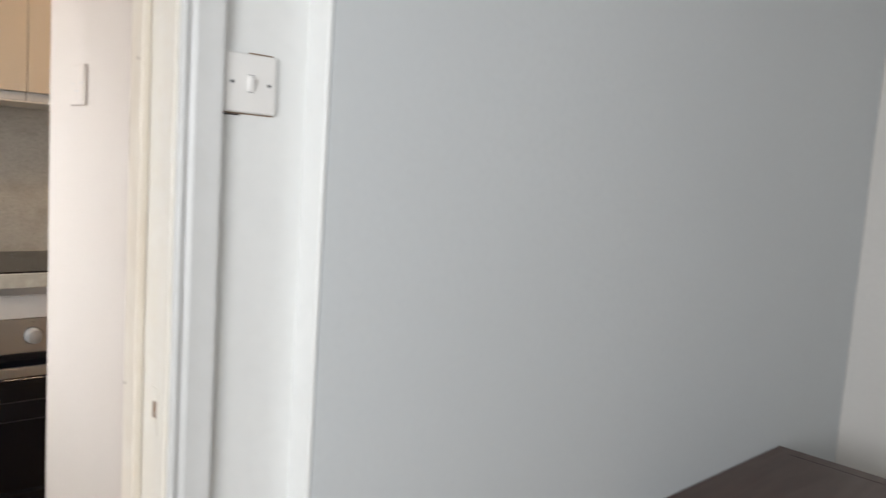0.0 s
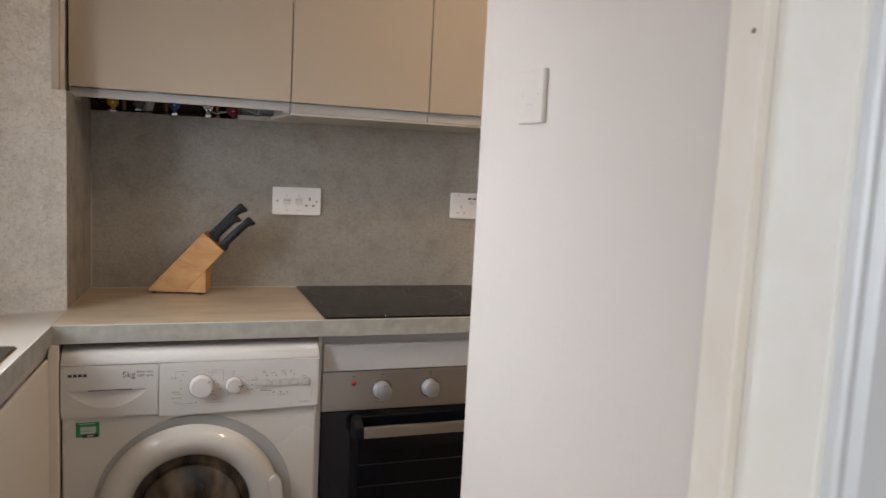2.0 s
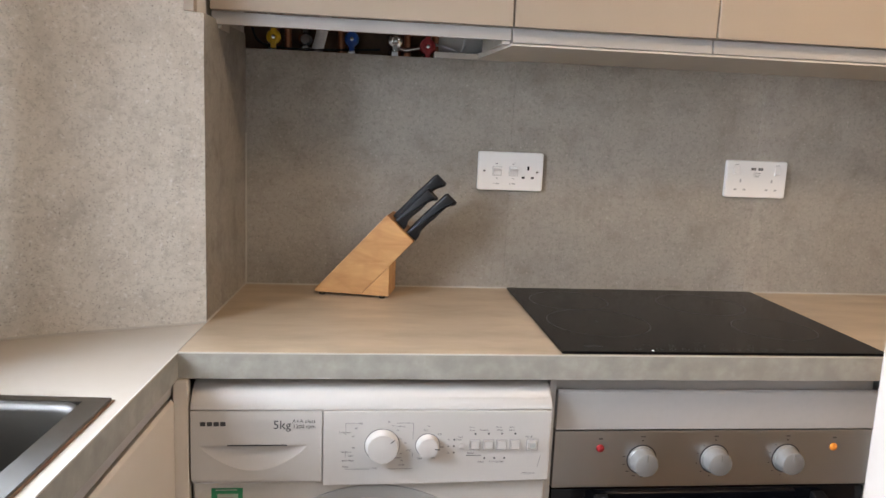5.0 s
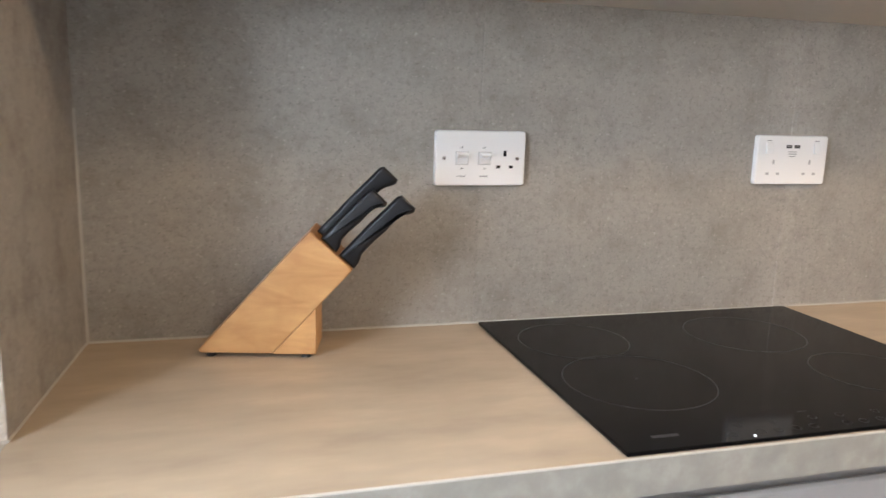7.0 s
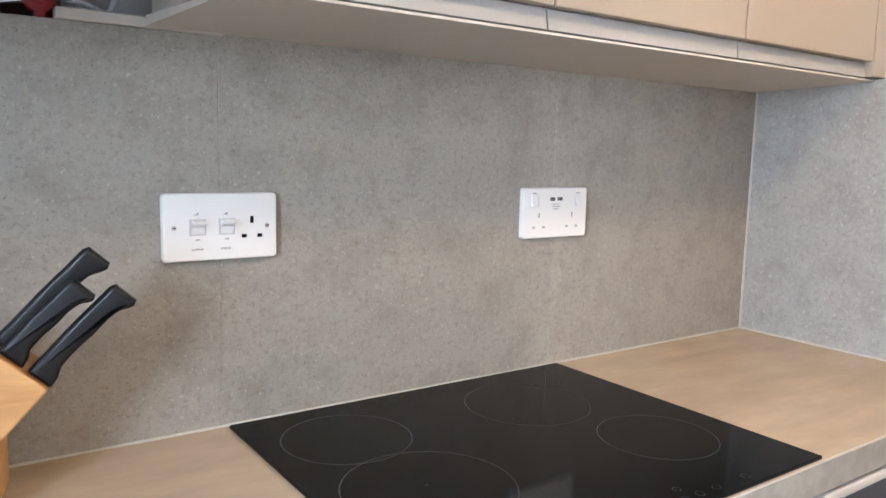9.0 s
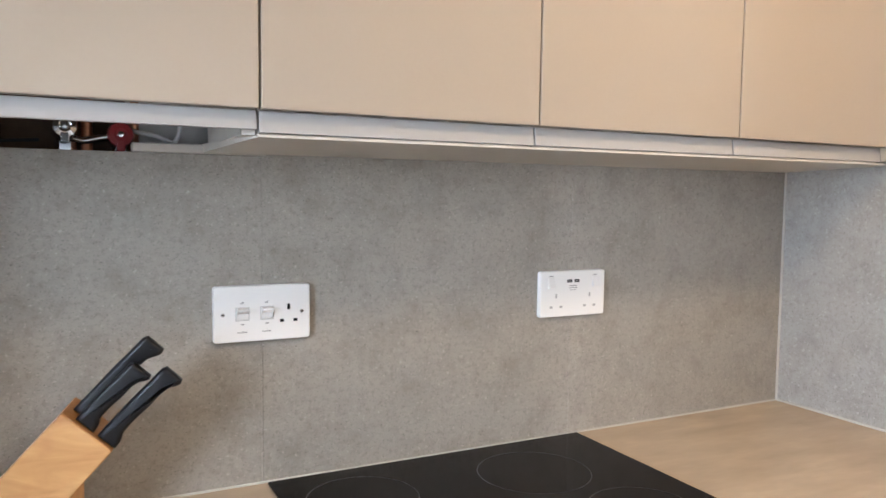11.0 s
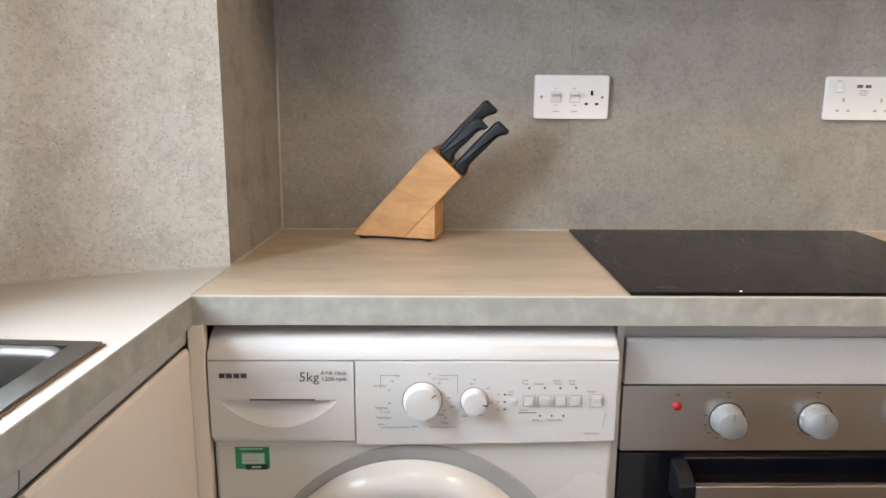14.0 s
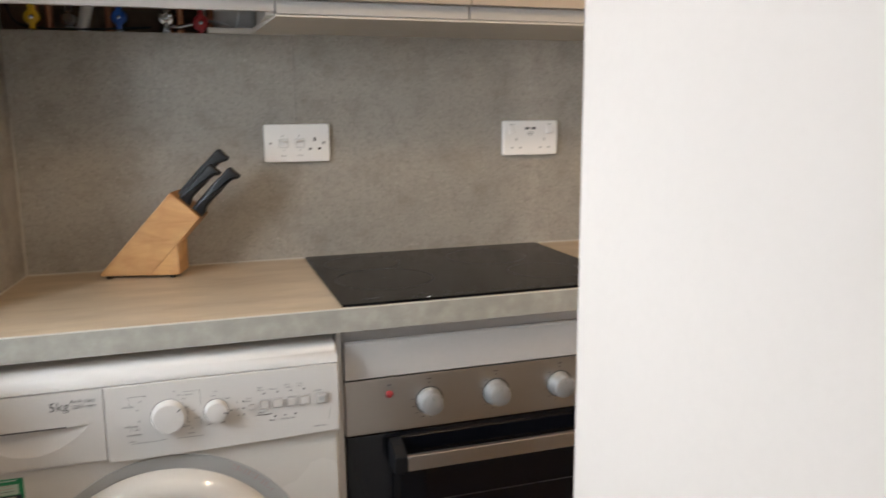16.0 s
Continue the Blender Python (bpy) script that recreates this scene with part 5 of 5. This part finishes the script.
def knife_block():
    k = thing("knife_block", "honey-coloured slanted wooden knife block with black-handled knives on the worktop", "knife block", (-0.343, -0.108, TOPZ))
    k.rotation_euler = (0, 0, radians(-13))
    z = lambda v: v - TOPZ
    X = lambda v: v + 0.34
    outline = [(X(-0.425), 0.006), (X(-0.3275), 0.006), (X(-0.268), z(0.9705)), (X(-0.2185), z(1.025)), (X(-0.276), z(1.0775)), (X(-0.428), 0.010)]
    part("block", prism(B(), outline, "y", -0.002, 0.078, 0.0022, 2), WOOD, k, "honey-coloured slanted wood body with worn edges")
    part("wedge", prism(B(), [(X(-0.3273), 0.006), (X(-0.268), 0.006), (X(-0.268), z(0.9702))], "y", -0.0017, 0.077, 0.0004, 1), WOOD_UP, k, "paler upright wooden wedge")
    for x, y in ((-0.412, 0.008), (-0.283, 0.008), (-0.412, 0.068), (-0.283, 0.068)):
        part("foot", lathe(B(), [(0, 0.0), (0.0065, 0.0), (0.0075, 0.0045), (0.0075, 0.0062), (0, 0.0062)], (X(x), y, 0), "z", 16), RUBBER, k, "black rubber foot", True)
    part("top_face", prism(B(), [(X(-0.2752), z(1.0773)), (X(-0.2190), z(1.0260)), (X(-0.2187), z(1.0263)), (X(-0.2749), z(1.0776))], "y", 0.001, 0.075), ENDGRAIN, k, "dark end-grain top of the block")
    # slots on the sloping top: from (-0.276, 1.0775) down to (-0.2185, 1.025)
    d = Vector((0.0575, 0, -0.0525)).normalized()          # down the slope
    n = Vector((0.0525, 0, 0.0575)).normalized()           # out of the slope
    top = Vector((X(-0.276), 0, z(1.0775)))
    def handle(s, y, length, width, thick):
        """A curved handle standing out of the slope, s metres down it."""
        o = top + d * s + Vector((0, y, 0))
        up = []
        N = 22
        at, upper, lower = (0, 0.10, 0.18, 0.35, 0.55, 0.75, 0.84, 0.90, 0.96, 1.0), (0.46, 0.44, 0.40, 0.38, 0.40, 0.45, 0.50, 0.54, 0.57, 0.48), (0.64, 0.62, 0.44, 0.45, 0.50, 0.42, 0.42, 0.60, 0.66, 0.54)
        for i in range(N + 1):
            t = i / N
            bend = 0.0030 * math.sin(math.pi * t) - 0.001 - 0.006 * t * t
            up.append((t * length, width * float(np.interp(t, at, upper)) + bend, -width * float(np.interp(t, at, lower)) + bend))
        pts = [(l, a) for l, a, b in up] + [(l, b) for l, a, b in up[::-1]]
        bm = B()
        lo = [bm.verts.new(o + n * (l + 0.001) - d * a + Vector((0, -thick / 2, 0))) for l, a in pts]
        hi = [bm.verts.new(o + n * (l + 0.001) - d * a + Vector((0, thick / 2, 0))) for l, a in pts]
        bm.faces.new(lo), bm.faces.new(hi[::-1])
        for i in range(len(pts)):
            bm.faces.new((lo[i], hi[i], hi[(i + 1) % len(pts)], lo[(i + 1) % len(pts)]))
        bmesh.ops.recalc_face_normals(bm, faces=bm.faces)
        caps = [e for e in bm.edges if abs(e.verts[0].co.y - e.verts[1].co.y) < 1e-6]
        bmesh.ops.bevel(bm, geom=caps, offset=0.0058, segments=4, affect="EDGES", profile=0.5)
        kn = part("knife_handle", bm, HANDLE, k, "black moulded knife handle", True)
        bl = B()
        q = [o + n * e + d * f + Vector((0, g, 0)) for e, f, g in ((0.0025, -0.010, -0.0009), (0.0025, 0.010, -0.0009), (-0.004, 0.010, -0.0009), (-0.004, -0.010, -0.0009),
                                                                     (0.0025, -0.010, 0.0009), (0.0025, 0.010, 0.0009), (-0.004, 0.010, 0.0009), (-0.004, -0.010, 0.0009))]
        v = [bl.verts.new(p) for p in q]
        for f in ((0, 1, 2, 3), (7, 6, 5, 4), (0, 4, 5, 1), (1, 5, 6, 2), (2, 6, 7, 3), (3, 7, 4, 0)):
            bl.faces.new([v[i] for i in f])
        part("blade", bl, CHROME, kn, "steel blade root")
    handle(0.0285, 0.014, 0.097, 0.0255, 0.0185)
    handle(0.0190, 0.036, 0.128, 0.0255, 0.0185)
    handle(0.0620, 0.014, 0.118, 0.0250, 0.0185)


def pipes():
    """Valves and pipes in the gap above the splashback."""
    structure("panel_gap_board", box(B(), -0.185, 0.0075, 0.066, 0.0955, 1.42, 1.9), PAINT, "cream board at the back of the pipe gap")
    def valve(label, x, y, z, tint=None, cap=0.016):
        v = thing("valve", label, "valve", (x, y, z))
        part("body", lathe(B(), [(0, -0.022), (0.011, -0.022), (0.015, -0.014), (0.017, 0.0), (0.015, 0.012), (0.010, 0.018), (0, 0.018)], (0, 0, 0), "y", 20), CHROME, v, smooth=True)
        part("neck", lathe(B(), [(0, -0.060), (0.010, -0.060), (0.010, -0.030), (0.0145, -0.029), (0.0145, -0.016), (0.011, -0.014), (0.011, 0.040), (0.0145, 0.041), (0.0145, 0.055), (0.010, 0.056), (0.010, 0.10), (0, 0.10)], (0, 0, 0), "z", 6), CHROME, v, "nickel-plated union")
        if tint:
            part("handwheel", lathe(B(), [(0, 0.0185), (cap * 0.9, 0.0185), (cap, 0.022), (cap * 0.9, 0.027), (cap * 0.5, 0.029), (0.004, 0.027), (0, 0.027)], (0, 0, 0.004), "y", 16), tint, v, "painted round handle", True)
            part("grip_bar", box(B(), -0.006, 0.006, -0.0285, -0.019, -0.020, 0.030, 0.002), tint, v)
            part("centre_screw", lathe(B(), [(0, 0.0295), (0.004, 0.0295), (0.004, 0.0315), (0, 0.032)], (0, 0, 0.004), "y", 12), CHROME, v)
    valve("chrome isolating valve with a yellow handle in the pipe gap", -0.528, 0.052, 1.430, YELLOW)
    valve("plain nickel pipe union in the pipe gap", -0.462, 0.055, 1.434)
    valve("chrome isolating valve with a blue handle in the pipe gap", -0.362, 0.052, 1.434, BLUE)
    valve("large chrome pressure valve in the pipe gap", -0.268, 0.050, 1.436, CHROME, 0.017)
    valve("chrome isolating valve with a red handle in the pipe gap", -0.197, 0.050, 1.427, RED, 0.018)
    p = part("waste_pipe", tube(B(), curve_points([(-0.415, 0.055, 1.62), (-0.418, 0.050, 1.50), (-0.428, 0.045, 1.445), (-0.440, 0.045, 1.40), (-0.446, 0.048, 1.37)], 6), 0.0125, 16), WINDOWPVC, smooth=True)
    tagged(p, "white plastic waste pipe in the pipe gap", "pipe")
    for x, y in ((-0.500, 0.060), (-0.385, 0.062), (-0.240, 0.052), (-0.177, 0.066)):
        c = part("copper_pipe", tube(B(), [(x, y, 1.30), (x, y, 1.43), (x, y - 0.02, 1.75)], 0.0078, 12), COPPER, smooth=True)
        tagged(c, "dull copper pipe in the pipe gap", "pipe")
    c = part("link_pipe", tube(B(), curve_points([(-0.262, 0.04, 1.426), (-0.245, 0.036, 1.421), (-0.232, 0.036, 1.424), (-0.212, 0.036, 1.428)], 5), 0.0055, 10), CHROME, smooth=True)
    tagged(c, "short chrome link pipe between two valves", "pipe")
    c = part("cable", tube(B(), curve_points([(-0.112, 0.03, 1.60), (-0.114, 0.03, 1.47), (-0.123, 0.03, 1.424), (-0.150, 0.035, 1.432), (-0.19, 0.06, 1.44)], 6), 0.0032, 10), WINDOWPVC, smooth=True)
    tagged(c, "white cable hanging in the pipe gap", "cable")
    c = part("cable", tube(B(), curve_points([(-0.58, 0.05, 1.47), (-0.56, 0.04, 1.425), (-0.50, 0.035, 1.412), (-0.40, 0.035, 1.414), (-0.30, 0.04, 1.42)], 6), 0.0026, 8), RUBBER, smooth=True)
    tagged(c, "black cable lying in the pipe gap", "cable")
    # Unseen casing; its dark timber colour stands in for shade above the pipes.
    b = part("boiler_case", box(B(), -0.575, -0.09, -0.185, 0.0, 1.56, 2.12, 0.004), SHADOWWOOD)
    tagged(b, "boiler casing coloured dark for the shade inside the open-bottomed cabinet", "boiler")


def low_table():
    t = thing("low_table", "dark brown wooden low table with thin inlay against pale wall", "table", (1.72, -2.42, 0.0))
    x0, x1, y0, y1, z = -0.52, 0.425, -0.48, 0.432, 0.462
    part("tabletop", box(B(), x0, x1, y0, y1, z - 0.035, z, 0.002), DARKWOOD, t)
    part("inlay", box(B(), x1 - 0.060, x1 - 0.0575, y0 + 0.06, y1 - 0.06, z + 0.0002, z + 0.0006), BLACK, t, "thin dark inlay line")
    part("apron", box(B(), x0 + 0.04, x1 - 0.04, y0 + 0.04, y1 - 0.04, z - 0.11, z - 0.0355), DARKWOOD, t)
    for x in (x0 + 0.02, x1 - 0.08):
        for y in (y0 + 0.02, y1 - 0.08):
            part("leg", box(B(), x, x + 0.06, y, y + 0.06, 0, z - 0.036, 0.003), DARKWOOD, t)


def ceiling_light():
    for x, y in ((0.68, -1.00), (-0.30, -1.15)):
        one_ceiling_light(x, y)


def one_ceiling_light(x, y):
    c = thing("ceiling_light", "small round flush ceiling light in the kitchen", "ceiling light", (x, y, CEILING), "kitchen ceiling lights")
    part("frame", lathe(B(), [(0, -0.012), (0.11, -0.012), (0.115, -0.006), (0.115, 0.0), (0, 0.0)], (0, 0, 0), "z", 48), PLASTIC, c, smooth=True)
    part("diffuser", lathe(B(), [(0.0, -0.040), (0.05, -0.038), (0.085, -0.028), (0.104, -0.0125), (0, -0.0125)], (0, 0, 0), "z", 48), SHADE, c, "warm frosted diffuser", True)


TOP_PALE = surface("pale_worktop_laminate", (0.44, 0.395, 0.335), (0.37, 0.335, 0.285), 0.33, scale=3.0, fine=14, bump=0.03, mixing=0.6, third=(0.46, 0.425, 0.375))
RACKM = plain("dim_rack", (0.10, 0.095, 0.09), 0.35, 0.8)
KEYGREY = plain("soft_grey_print", (0.36, 0.35, 0.34), 0.5)
SEALBROWN = surface("aged_sealant", (0.26, 0.15, 0.08), (0.12, 0.07, 0.04), 0.5, scale=30, fine=90)
ENDGRAIN = surface("beech_end_grain", (0.36, 0.18, 0.06), (0.25, 0.115, 0.038), 0.5, scale=40, fine=160, bump=0.08)
HANDLE = surface("black_handle", (0.006, 0.006, 0.008), (0.004, 0.005, 0.006), 0.38, scale=20, fine=300, bump=0.03)
HANDLE.node_tree.nodes["Principled BSDF"].inputs["Specular IOR Level"].default_value = 0.36
# Brown swirls in the colour stand in for reflections on the dark bowl.
DRUMGLASS_REFLECT = surface("smoked_glass_painted_reflections", (0.15, 0.105, 0.068), (0.006, 0.005, 0.004), 0.07, scale=9, fine=15, bump=0.0, stretch=(1.6, 1, 0.7), mixing=0.95, rough_vary=0.04)

walls()
joinery()
panels()
worktops()
sink()
tap()
curtain()
base_units()
wall_units()
washer()
oven()
hob()
fridge()
sockets()
side_plates()
knife_block()
pipes()
low_table()
ceiling_light()
